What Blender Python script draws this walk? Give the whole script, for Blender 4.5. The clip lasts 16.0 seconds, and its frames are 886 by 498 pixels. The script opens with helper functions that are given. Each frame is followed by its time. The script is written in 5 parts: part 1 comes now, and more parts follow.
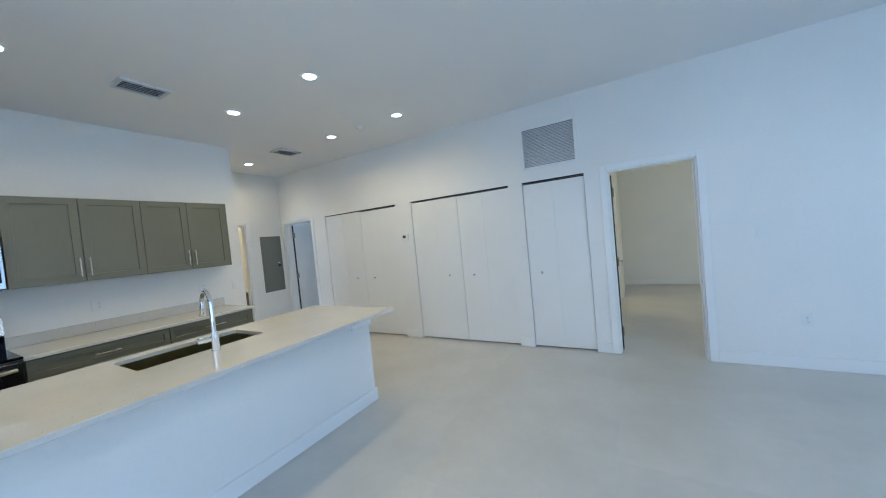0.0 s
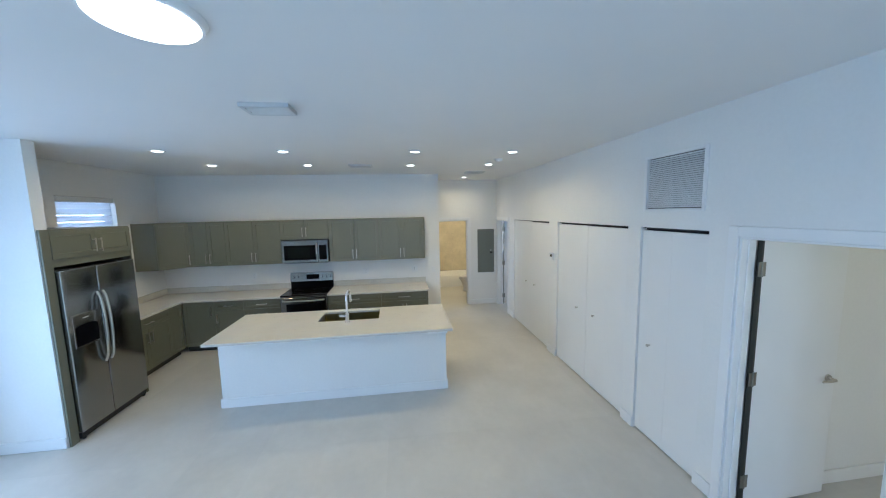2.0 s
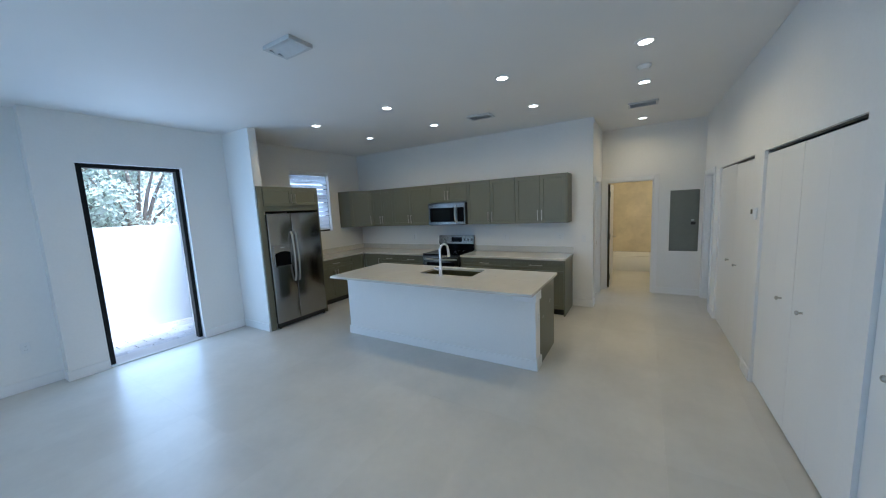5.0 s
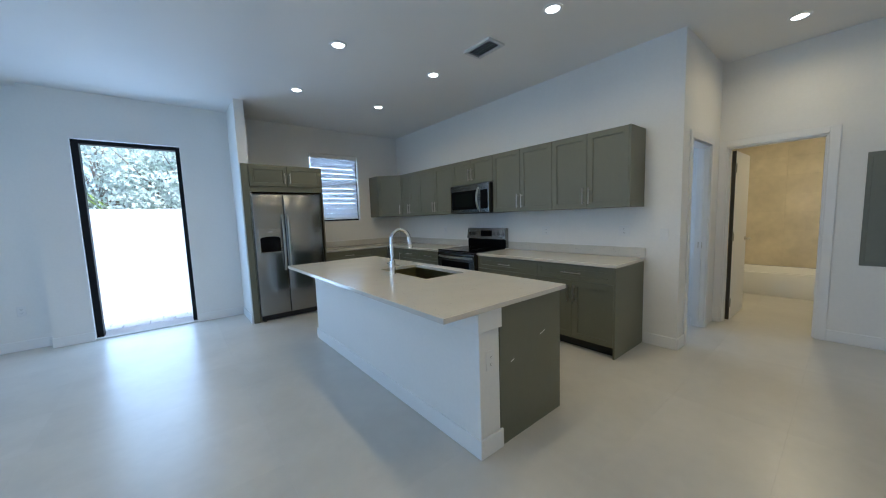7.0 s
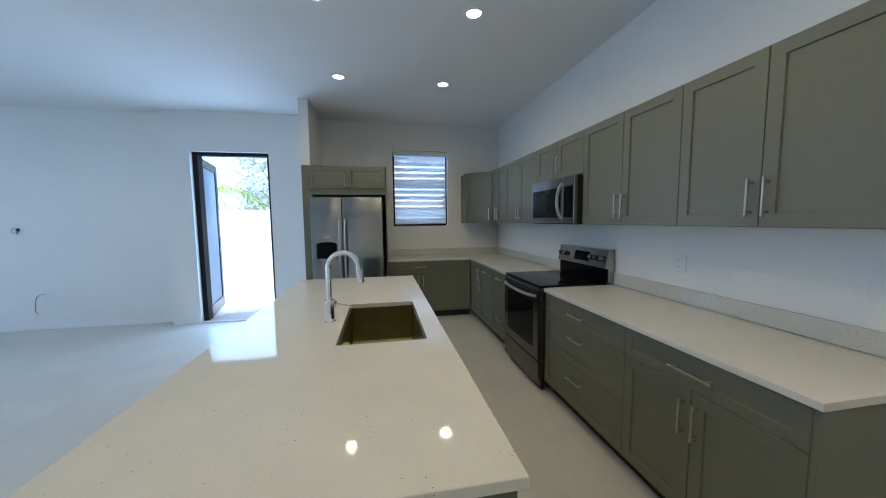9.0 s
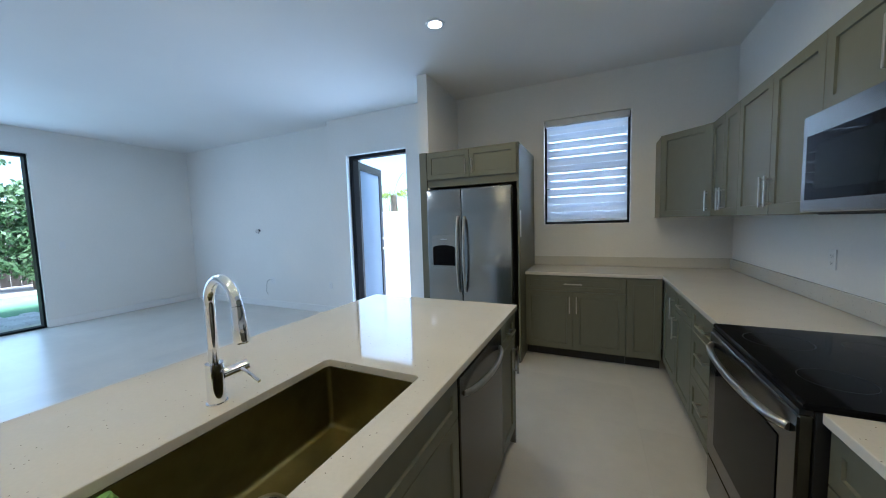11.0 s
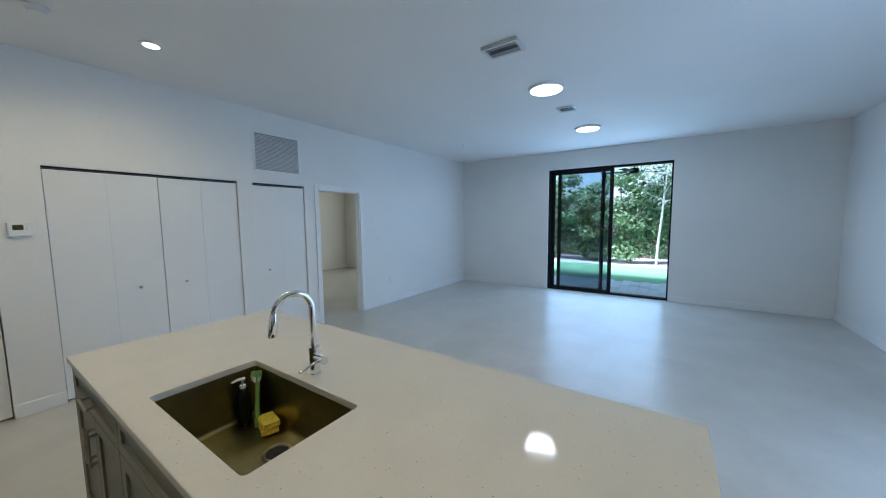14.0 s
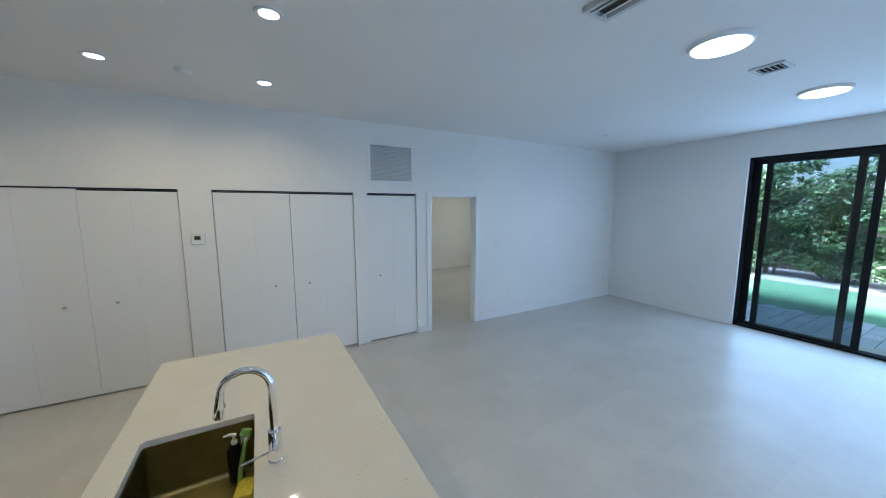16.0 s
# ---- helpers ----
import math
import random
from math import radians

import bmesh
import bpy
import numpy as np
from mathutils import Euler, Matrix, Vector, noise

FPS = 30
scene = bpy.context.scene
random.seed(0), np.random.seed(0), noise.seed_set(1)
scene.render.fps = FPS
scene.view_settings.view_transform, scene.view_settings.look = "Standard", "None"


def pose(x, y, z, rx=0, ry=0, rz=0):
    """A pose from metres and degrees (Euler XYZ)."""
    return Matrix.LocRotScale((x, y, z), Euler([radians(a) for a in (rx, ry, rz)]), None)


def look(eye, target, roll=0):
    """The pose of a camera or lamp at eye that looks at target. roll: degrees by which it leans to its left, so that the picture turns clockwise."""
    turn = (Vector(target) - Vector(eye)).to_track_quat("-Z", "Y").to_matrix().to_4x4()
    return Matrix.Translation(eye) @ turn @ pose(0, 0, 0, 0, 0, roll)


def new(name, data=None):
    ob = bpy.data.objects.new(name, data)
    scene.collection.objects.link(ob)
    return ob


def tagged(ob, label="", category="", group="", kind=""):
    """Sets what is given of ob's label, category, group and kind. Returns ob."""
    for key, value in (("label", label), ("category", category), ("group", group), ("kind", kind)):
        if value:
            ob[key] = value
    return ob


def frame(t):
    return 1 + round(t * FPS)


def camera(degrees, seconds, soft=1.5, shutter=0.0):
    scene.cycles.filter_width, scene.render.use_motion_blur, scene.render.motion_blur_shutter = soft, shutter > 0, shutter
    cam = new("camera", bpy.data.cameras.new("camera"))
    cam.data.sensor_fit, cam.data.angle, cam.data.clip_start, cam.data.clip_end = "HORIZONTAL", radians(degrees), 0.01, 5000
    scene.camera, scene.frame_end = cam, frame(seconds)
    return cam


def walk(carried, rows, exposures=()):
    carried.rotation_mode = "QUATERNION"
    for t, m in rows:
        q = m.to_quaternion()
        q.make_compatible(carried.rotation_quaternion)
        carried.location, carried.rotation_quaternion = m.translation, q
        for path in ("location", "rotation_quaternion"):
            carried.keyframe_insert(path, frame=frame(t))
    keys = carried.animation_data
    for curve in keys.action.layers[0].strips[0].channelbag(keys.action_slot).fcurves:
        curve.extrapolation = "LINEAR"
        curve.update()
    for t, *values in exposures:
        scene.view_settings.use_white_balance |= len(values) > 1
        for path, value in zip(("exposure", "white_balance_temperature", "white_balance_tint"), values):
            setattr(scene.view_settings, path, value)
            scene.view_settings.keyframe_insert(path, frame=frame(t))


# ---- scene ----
cam = camera(106.3, 16.0, 1.1)
PATH = [
    (0, (1.985, 0.333, 1.489), (0.984, 2.063, 1.422), -5.5),
    (0.5, (2.46, 0.694, 1.76), (1.059, 2.116, 1.636), -4.9),
    (1, (2.947, 1.146, 2.027), (1.26, 2.209, 1.873), -3.7),
    (1.5, (3.406, 1.663, 2.224), (1.527, 2.324, 2.047), -2.2),
    (2, (3.757, 2.142, 2.26), (1.786, 2.399, 2.038), -1.2),
    (2.5, (3.963, 2.529, 2.123), (1.98, 2.44, 1.879), -1.0),
    (3, (4.021, 2.871, 1.899), (2.075, 2.485, 1.643), -1.3),
    (3.5, (3.981, 3.105, 1.756), (2.094, 2.5, 1.489), -1.7),
    (4, (3.789, 3.277, 1.767), (1.959, 2.516, 1.498), -2.3),
    (4.2, (3.653, 3.349, 1.812), (1.849, 2.53, 1.542), -2.5),
    (6.5, (1.501, 3.886, 1.427), (0.09, 2.481, 1.235), -2.3),
    (7, (0.976, 3.934, 1.377), (-0.278, 2.388, 1.183), -2.0),
    (7.5, (0.443, 3.913, 1.38), (-0.622, 2.23, 1.199), -1.1),
    (8, (-0.054, 3.817, 1.436), (-0.902, 2.014, 1.261), -0.7),
    (8.2, (-0.197, 3.725, 1.46), (-0.978, 1.893, 1.285), -0.5),
    (9.35, (-0.985, 3.19, 1.448), (-1.145, 1.205, 1.278), -0.7),
    (10.5, (-1.442, 2.396, 1.44), (-0.958, 0.462, 1.272), -0.9),
    (11, (-1.524, 2.041, 1.417), (-0.689, 0.23, 1.262), -1.7),
    (11.5, (-1.603, 1.658, 1.392), (-0.349, 0.108, 1.241), -2.4),
    (12, (-1.665, 1.286, 1.36), (0.01, 0.203, 1.218), -2.6),
    (12.5, (-1.661, 0.949, 1.364), (0.263, 0.421, 1.233), -1.6),
    (13, (-1.608, 0.636, 1.415), (0.386, 0.705, 1.271), -1.2),
    (13.5, (-1.52, 0.336, 1.516), (0.361, 0.996, 1.355), -0.8),
    (14, (-1.369, 0.123, 1.595), (0.283, 1.235, 1.413), -0.6),
    (14.5, (-1.187, -0.012, 1.675), (0.204, 1.411, 1.474), -0.3),
    (15, (-0.99, -0.066, 1.753), (0.173, 1.546, 1.531), -0.4),
    (15.5, (-0.739, -0.031, 1.855), (0.281, 1.671, 1.607), -0.2),
    (16, (-0.481, 0.071, 1.88), (0.484, 1.805, 1.632), -0.1),
]
EXPOSURES = [(0.0, 2.36, 5110, 10), (1.5, 2.58, 5110, 10), (2.5, 2.10, 5110, 10), (3.5, 1.89, 5110, 10), (6.5, 1.94, 5110, 10), (8.0, 2.02, 5110, 10), (10.5, 2.14, 5110, 10), (11.5, 2.10, 5110, 10), (12.5, 1.99, 5110, 10), (14.5, 1.88, 5110, 10), (16.0, 2.02, 5110, 10)]
walk(cam, [(t, look(eye, target, roll)) for t, eye, target, roll in PATH], EXPOSURES)

# ---- light ----
world = bpy.data.worlds.new("sky")
scene.world = world
world.use_nodes = True
_nt = world.node_tree
_sky = _nt.nodes.new("ShaderNodeTexSky")
_sky.sky_type = "NISHITA"
_sky.sun_disc = False
_sky.sun_elevation = radians(67.5)
_sky.dust_density = 2.5
_sky.sun_rotation = radians(317)
_nt.links.new(_sky.outputs[0], _nt.nodes["Background"].inputs[0])
_nt.nodes["Background"].inputs[1].default_value = 0.12


def lamp(name, kind, power, colour, m, size=0.1, size_y=None, angle=None, blend=0.5):
    data = bpy.data.lights.new(name, kind)
    data.energy, data.color = power, colour
    if kind == "AREA":
        data.size = size
        if size_y:
            data.shape, data.size_y = "RECTANGLE", size_y
        else:
            data.shape = "DISK"
    elif kind == "SPOT":
        data.spot_size, data.spot_blend, data.shadow_soft_size = radians(angle), blend, size
    elif kind == "POINT":
        data.shadow_soft_size = size
    elif kind == "SUN":
        data.angle = radians(angle)
    ob = new(name, data)
    ob.matrix_basis = m
    return ob


SKYBLUE = (0.57, 0.78, 1.0)
LED = (1.0, 0.73, 0.35)
WARM = (1.0, 0.74, 0.36)
lamp("sun", "SUN", 4.0, (1.0, 0.96, 0.9), look((0, 0, 20), (2.6, -2.8, 10.76)), angle=22)
lamp("slider_daylight", "AREA", 11.5, SKYBLUE, look((6.10, 1.22, 1.33), (2.0, 1.22, 1.33)), 2.15, 2.45)
lamp("courtyard_door_daylight", "AREA", 5.4, SKYBLUE, look((1.31, -1.955, 1.24), (1.31, 3.0, 1.24)), 0.9, 2.3)
lamp("kitchen_window_daylight", "AREA", 3.2, (0.74, 0.86, 1.0), look((-1.42, -2.24, 2.0), (-1.42, 0.5, 1.8)), 0.8, 1.1)

# ---- materials ----


def material(name, colour, rough=0.5, metal=0.0, grain=0.0, grain_scale=20.0, cloud=0.0, cloud_scale=1.5, bump=0.0, bump_scale=120.0,
             stretch=(1, 1, 1), spec=0.5, coat=0.0, per_object=0.0, transmission=0.0, rough_var=0.0):
    """Principled paint with two scales of tone variation and a fine relief, in metres."""
    m = bpy.data.materials.new(name)
    m.use_nodes = True
    nt = m.node_tree
    n, link = nt.nodes, nt.links.new
    b = n["Principled BSDF"]
    b.inputs["Roughness"].default_value = rough
    b.inputs["Metallic"].default_value = metal
    b.inputs["Specular IOR Level"].default_value = spec
    b.inputs["Coat Weight"].default_value = coat
    b.inputs["Transmission Weight"].default_value = transmission
    geo = n.new("ShaderNodeNewGeometry")
    mp = n.new("ShaderNodeMapping")
    mp.inputs["Scale"].default_value = stretch
    link(geo.outputs["Position"], mp.inputs["Vector"])

    def noisy(scale, detail):
        t = n.new("ShaderNodeTexNoise")
        t.inputs["Scale"].default_value = scale
        t.inputs["Detail"].default_value = detail
        link(mp.outputs[0], t.inputs["Vector"])
        return t

    value = None
    for amount, scale, detail in ((grain, grain_scale, 6), (cloud, cloud_scale, 4)):
        if amount:
            t = noisy(scale, detail)
            r = n.new("ShaderNodeMapRange")
            r.inputs["From Min"].default_value, r.inputs["From Max"].default_value = 0.3, 0.7
            r.inputs["To Min"].default_value, r.inputs["To Max"].default_value = 1 - amount, 1 + amount
            link(t.outputs["Fac"], r.inputs["Value"])
            if value is None:
                value = r.outputs[0]
            else:
                mul = n.new("ShaderNodeMath")
                mul.operation = "MULTIPLY"
                link(value, mul.inputs[0])
                link(r.outputs[0], mul.inputs[1])
                value = mul.outputs[0]
    if per_object:
        info = n.new("ShaderNodeObjectInfo")
        r = n.new("ShaderNodeMapRange")
        r.inputs["To Min"].default_value, r.inputs["To Max"].default_value = 1 - per_object, 1 + per_object
        link(info.outputs["Random"], r.inputs["Value"])
        if value is None:
            value = r.outputs[0]
        else:
            mul = n.new("ShaderNodeMath")
            mul.operation = "MULTIPLY"
            link(value, mul.inputs[0])
            link(r.outputs[0], mul.inputs[1])
            value = mul.outputs[0]
    b.inputs["Base Color"].default_value = (*colour, 1)
    if value is not None:
        mix = n.new("ShaderNodeVectorMath")
        mix.operation = "SCALE"
        mix.inputs[0].default_value = colour
        link(value, mix.inputs["Scale"])
        link(mix.outputs[0], b.inputs["Base Color"])
    if rough_var:
        t = noisy(3.0, 5)
        r = n.new("ShaderNodeMapRange")
        r.inputs["From Min"].default_value, r.inputs["From Max"].default_value = 0.3, 0.7
        r.inputs["To Min"].default_value, r.inputs["To Max"].default_value = max(rough - rough_var, 0.02), rough + rough_var
        link(t.outputs["Fac"], r.inputs["Value"])
        link(r.outputs[0], b.inputs["Roughness"])
    if bump:
        t = noisy(bump_scale, 3)
        bp = n.new("ShaderNodeBump")
        bp.inputs["Strength"].default_value = bump
        bp.inputs["Distance"].default_value = 0.002
        link(t.outputs["Fac"], bp.inputs["Height"])
        link(bp.outputs[0], b.inputs["Normal"])
    return m


def glowing(name, colour, strength):
    m = bpy.data.materials.new(name)
    m.use_nodes = True
    b = m.node_tree.nodes["Principled BSDF"]
    b.inputs["Base Color"].default_value = (0.9, 0.9, 0.9, 1)
    b.inputs["Emission Color"].default_value = (*colour, 1)
    b.inputs["Emission Strength"].default_value = strength
    return m


def glassy(name, colour, rough):
    m = bpy.data.materials.new(name)
    m.use_nodes = True
    b = m.node_tree.nodes["Principled BSDF"]
    b.inputs["Base Color"].default_value = (*colour, 1)
    b.inputs["Roughness"].default_value = rough
    b.inputs["Transmission Weight"].default_value = 1.0
    b.inputs["IOR"].default_value = 1.45
    return m


def speckled(name, base, fleck, amount, scale, rough):
    """Engineered stone: pale ground with fine scattered flecks and faint clouds."""
    m = material(name, base, rough, cloud=0.03, cloud_scale=4, grain=0.02, grain_scale=90)
    nt = m.node_tree
    n, link = nt.nodes, nt.links.new
    b = n["Principled BSDF"]
    src = b.inputs["Base Color"].links[0].from_socket
    geo = n.new("ShaderNodeNewGeometry")
    v = n.new("ShaderNodeTexVoronoi")
    v.inputs["Scale"].default_value = scale
    link(geo.outputs["Position"], v.inputs["Vector"])
    near = n.new("ShaderNodeMath")
    near.operation = "LESS_THAN"
    near.inputs[1].default_value = 0.16
    link(v.outputs["Distance"], near.inputs[0])
    sep = n.new("ShaderNodeSeparateColor")
    link(v.outputs["Color"], sep.inputs[0])
    some = n.new("ShaderNodeMath")
    some.operation = "LESS_THAN"
    some.inputs[1].default_value = amount
    link(sep.outputs[0], some.inputs[0])
    both = n.new("ShaderNodeMath")
    both.operation = "MULTIPLY"
    link(near.outputs[0], both.inputs[0])
    link(some.outputs[0], both.inputs[1])
    mix = n.new("ShaderNodeMix")
    mix.data_type = "RGBA"
    mix.inputs[7].default_value = (*fleck, 1)
    link(both.outputs[0], mix.inputs[0])
    link(src, mix.inputs[6])
    link(mix.outputs[2], b.inputs["Base Color"])
    return m


M_WALL = material("wall_paint", (0.80, 0.79, 0.76), 0.65, cloud=0.02, cloud_scale=1.2, grain=0.012, grain_scale=40, bump=0.12, bump_scale=160)
M_CEIL = material("ceiling_paint", (0.80, 0.79, 0.77), 0.75, cloud=0.02, cloud_scale=0.9, bump=0.15, bump_scale=110)
M_TRIM = material("trim_paint", (0.82, 0.815, 0.80), 0.38, cloud=0.015, cloud_scale=3, bump=0.04, bump_scale=60)
M_CLOSET = material("closet_door_laminate", (0.80, 0.79, 0.765), 0.45, grain=0.002, grain_scale=9, cloud=0.015)
M_TILE = material("porcelain_tile", (0.56, 0.54, 0.492), 0.31, spec=0.6, cloud=0.055, cloud_scale=2.2, grain=0.02, grain_scale=14, per_object=0.03, bump=0.04, bump_scale=60)
M_GROUT = material("grout", (0.44, 0.43, 0.41), 0.8, grain=0.05, grain_scale=60)
M_GREY = material("grey_cabinet_paint", (0.143, 0.143, 0.100), 0.42, cloud=0.04, cloud_scale=2.5, grain=0.025, grain_scale=30, stretch=(1, 1, 0.4), bump=0.05, bump_scale=70)
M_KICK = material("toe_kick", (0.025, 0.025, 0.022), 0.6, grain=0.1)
M_QUARTZ = speckled("white_quartz", (0.62, 0.595, 0.53), (0.14, 0.12, 0.09), 0.075, 95, 0.055)
M_QUARTZ.node_tree.nodes["Principled BSDF"].inputs["Specular IOR Level"].default_value = 0.36
M_STEEL = material("brushed_steel", (0.33, 0.33, 0.318), 0.18, 1.0, grain=0.004, grain_scale=8, stretch=(1, 1, 22), rough_var=0.008)
M_STEELH = material("brushed_steel_sideways", (0.37, 0.365, 0.35), 0.25, 1.0, grain=0.004, grain_scale=8, stretch=(22, 1, 22), rough_var=0.008)
M_OVEN = material("microwave_brushed_steel", (0.30, 0.295, 0.28), 0.2, 1.0, grain=0.004, grain_scale=8, stretch=(1, 1, 22), rough_var=0.008)
# Steel for the dishwasher door, much darker than the other steels.
M_OVENFRONT = material("dark_dishwasher_steel", (0.075, 0.071, 0.060), 0.22, 1.0, grain=0.004, grain_scale=8, stretch=(1, 1, 22))
M_SINK = material("sink_steel", (0.28, 0.255, 0.125), 0.30, 1.0, grain=0.10, grain_scale=16, cloud=0.12, cloud_scale=6)
M_CHROME = material("chrome", (0.86, 0.86, 0.87), 0.05, 1.0)
M_NICKEL = material("satin_nickel", (0.52, 0.49, 0.43), 0.28, 1.0)
M_BLACKGLASS = material("black_glass", (0.005, 0.005, 0.006), 0.06, spec=0.06)
M_BLACK = material("black_plastic", (0.014, 0.014, 0.015), 0.4)
M_FRAME = material("black_aluminium", (0.008, 0.009, 0.010), 0.5, spec=0.2, grain=0.1, grain_scale=40)
M_WHITE = material("white_plastic", (0.78, 0.78, 0.77), 0.35)
M_VENT = material("grey_metal_vent", (0.60, 0.61, 0.61), 0.5, grain=0.04)
M_GRILLE = material("grille_metal", (0.80, 0.80, 0.80), 0.5, grain=0.03)
# Dark grey that stands for the shaded gaps of the return air grille.
M_LOUVREGAP = material("louvre_gap_shade", (0.17, 0.175, 0.175), 0.9, grain=0.1, grain_scale=80)
# Near-black painted in for the shade inside closets, ducts, wall hole and drain.
M_DARK = material("dark_void", (0.02, 0.02, 0.02), 0.9)
M_PANEL = material("panel_grey_steel", (0.165, 0.175, 0.150), 0.5, cloud=0.05, grain=0.03, bump=0.05)
M_GLASS = glassy("clear_glass", (0.93, 0.97, 0.96), 0.0)
M_TINT = glassy("insect_screened_glass", (0.34, 0.40, 0.46), 0.0)
M_DISC = glowing("disc_diffuser", (1.0, 0.95, 0.84), 1.1)
M_LEDLENS = glowing("downlight_lens", (1.0, 0.93, 0.78), 2.4)
M_MARBLE = material("cream_marble_tile", (0.70, 0.62, 0.46), 0.25, cloud=0.12, cloud_scale=2.2, grain=0.05, grain_scale=9, per_object=0.04)
M_TUB = material("white_enamel", (0.82, 0.81, 0.78), 0.12)
M_STUCCO = material("white_stucco", (0.68, 0.73, 0.77), 0.85, cloud=0.04, cloud_scale=1.0, grain=0.03, grain_scale=60, bump=0.5, bump_scale=90)
M_PAVER = material("grey_paver", (0.54, 0.56, 0.58), 0.45, cloud=0.1, grain=0.15, grain_scale=35, per_object=0.16, bump=0.4, bump_scale=60)
M_TURF = material("artificial_turf", (0.17, 0.34, 0.19), 0.9, cloud=0.12, cloud_scale=2, grain=0.35, grain_scale=160, bump=0.8, bump_scale=220)
M_GRAVEL = material("white_gravel", (0.55, 0.54, 0.52), 0.9, grain=0.35, grain_scale=45, cloud=0.1, bump=0.9, bump_scale=50)
M_SOIL = material("ground_soil", (0.20, 0.18, 0.14), 0.95, grain=0.3, grain_scale=12, cloud=0.15)
M_BARK = material("grey_bark", (0.24, 0.20, 0.16), 0.9, grain=0.25, grain_scale=18, stretch=(1, 1, 0.3), bump=0.6, bump_scale=40)
M_PALE = material("pale_bark", (0.55, 0.53, 0.49), 0.85, grain=0.15, grain_scale=14, bump=0.4, bump_scale=40)
M_SPONGE = material("yellow_sponge", (0.75, 0.55, 0.05), 0.95, grain=0.2, grain_scale=90, bump=0.8, bump_scale=220)
M_GREENPLASTIC = material("green_plastic", (0.19, 0.36, 0.09), 0.4)
M_WOOD = material("fence_wood", (0.11, 0.095, 0.08), 0.85, grain=0.2, grain_scale=12, stretch=(1, 1, 0.15), per_object=0.15)
M_PAPER = material("paper_label", (0.72, 0.71, 0.68), 0.8)


def leafy(name, colour):
    """Leaf: tone differs from leaf to leaf, and light comes through."""
    m = bpy.data.materials.new(name)
    m.use_nodes = True
    nt = m.node_tree
    n, link = nt.nodes, nt.links.new
    b = n["Principled BSDF"]
    b.inputs["Roughness"].default_value = 0.4
    geo = n.new("ShaderNodeNewGeometry")
    r = n.new("ShaderNodeMapRange")
    r.inputs["To Min"].default_value, r.inputs["To Max"].default_value = 0.7, 1.4
    link(geo.outputs["Random Per Island"], r.inputs["Value"])
    v = n.new("ShaderNodeVectorMath")
    v.operation = "SCALE"
    v.inputs[0].default_value = colour
    link(r.outputs[0], v.inputs["Scale"])
    link(v.outputs[0], b.inputs["Base Color"])
    tr = n.new("ShaderNodeBsdfTranslucent")
    link(v.outputs[0], tr.inputs["Color"])
    mix = n.new("ShaderNodeMixShader")
    mix.inputs[0].default_value = 0.45
    link(b.outputs[0], mix.inputs[1])
    link(tr.outputs[0], mix.inputs[2])
    link(mix.outputs[0], n["Material Output"].inputs[0])
    return m


M_LEAF = leafy("hedge_leaf", (0.19, 0.29, 0.14))
M_LEAF2 = leafy("pale_tree_leaf", (0.50, 0.56, 0.50))

# ---- building helpers ----


def box(bm, x0, x1, y0, y1, z0, z1, bevel=0.0, seg=1):
    lo, hi = Vector((min(x0, x1), min(y0, y1), min(z0, z1))), Vector((max(x0, x1), max(y0, y1), max(z0, z1)))
    m = Matrix.LocRotScale((lo + hi) / 2, None, hi - lo)
    r = bmesh.ops.create_cube(bm, size=1, matrix=m)
    if bevel:
        edges = list({e for v in r["verts"] for e in v.link_edges})
        bmesh.ops.bevel(bm, geom=edges, offset=bevel, segments=seg, profile=0.5, affect="EDGES")


def cyl(bm, a, b, r, r2=None, n=20, caps=True):
    a, b = Vector(a), Vector(b)
    d = b - a
    m = Matrix.Translation((a + b) / 2) @ d.to_track_quat("Z", "Y").to_matrix().to_4x4()
    bmesh.ops.create_cone(bm, cap_ends=caps, segments=n, radius1=r, radius2=r if r2 is None else r2, depth=d.length, matrix=m)


def tube(bm, pts, r, n=12):
    """A round bar swept along a line of points."""
    pts = [Vector(p) for p in pts]
    rings = []
    up = None
    for i, p in enumerate(pts):
        d = (pts[min(i + 1, len(pts) - 1)] - pts[max(i - 1, 0)]).normalized()
        if up is None:
            up = d.orthogonal().normalized()
        up = (up - d * up.dot(d)).normalized()
        side = d.cross(up)
        rr = r[i] if isinstance(r, (list, tuple)) else r
        rings.append([bm.verts.new(p + (up * math.cos(a) + side * math.sin(a)) * rr) for a in (2 * math.pi * k / n for k in range(n))])
    for u, v in zip(rings, rings[1:]):
        for k in range(n):
            bm.faces.new((u[k], u[(k + 1) % n], v[(k + 1) % n], v[k]))
    bm.faces.new(rings[0][::-1])
    bm.faces.new(rings[-1])


def solid(name, bm, mat, smooth=None):
    bmesh.ops.recalc_face_normals(bm, faces=bm.faces[:])
    me = bpy.data.meshes.new(name)
    if smooth is not None:
        for f in bm.faces:
            f.smooth = True
        for e in bm.edges:
            if len(e.link_faces) != 2 or e.calc_face_angle(0) > radians(smooth):
                e.smooth = False
    bm.to_mesh(me)
    bm.free()
    me.materials.append(mat)
    return new(name, me)


def part(name, bm, mat, parent, label="", smooth=None):
    ob = solid(name, bm, mat, smooth)
    ob.parent = parent
    if label:
        ob["label"] = label
    return ob


def boxes(*dims, bevel=0.0):
    bm = bmesh.new()
    for d in dims:
        box(bm, *d, bevel=bevel)
    return bm


def thing(name, m, label, category, group="", kind=""):
    e = new(name)
    e.empty_display_size = 0.1
    e.matrix_basis = m
    return tagged(e, label, category, group, kind)


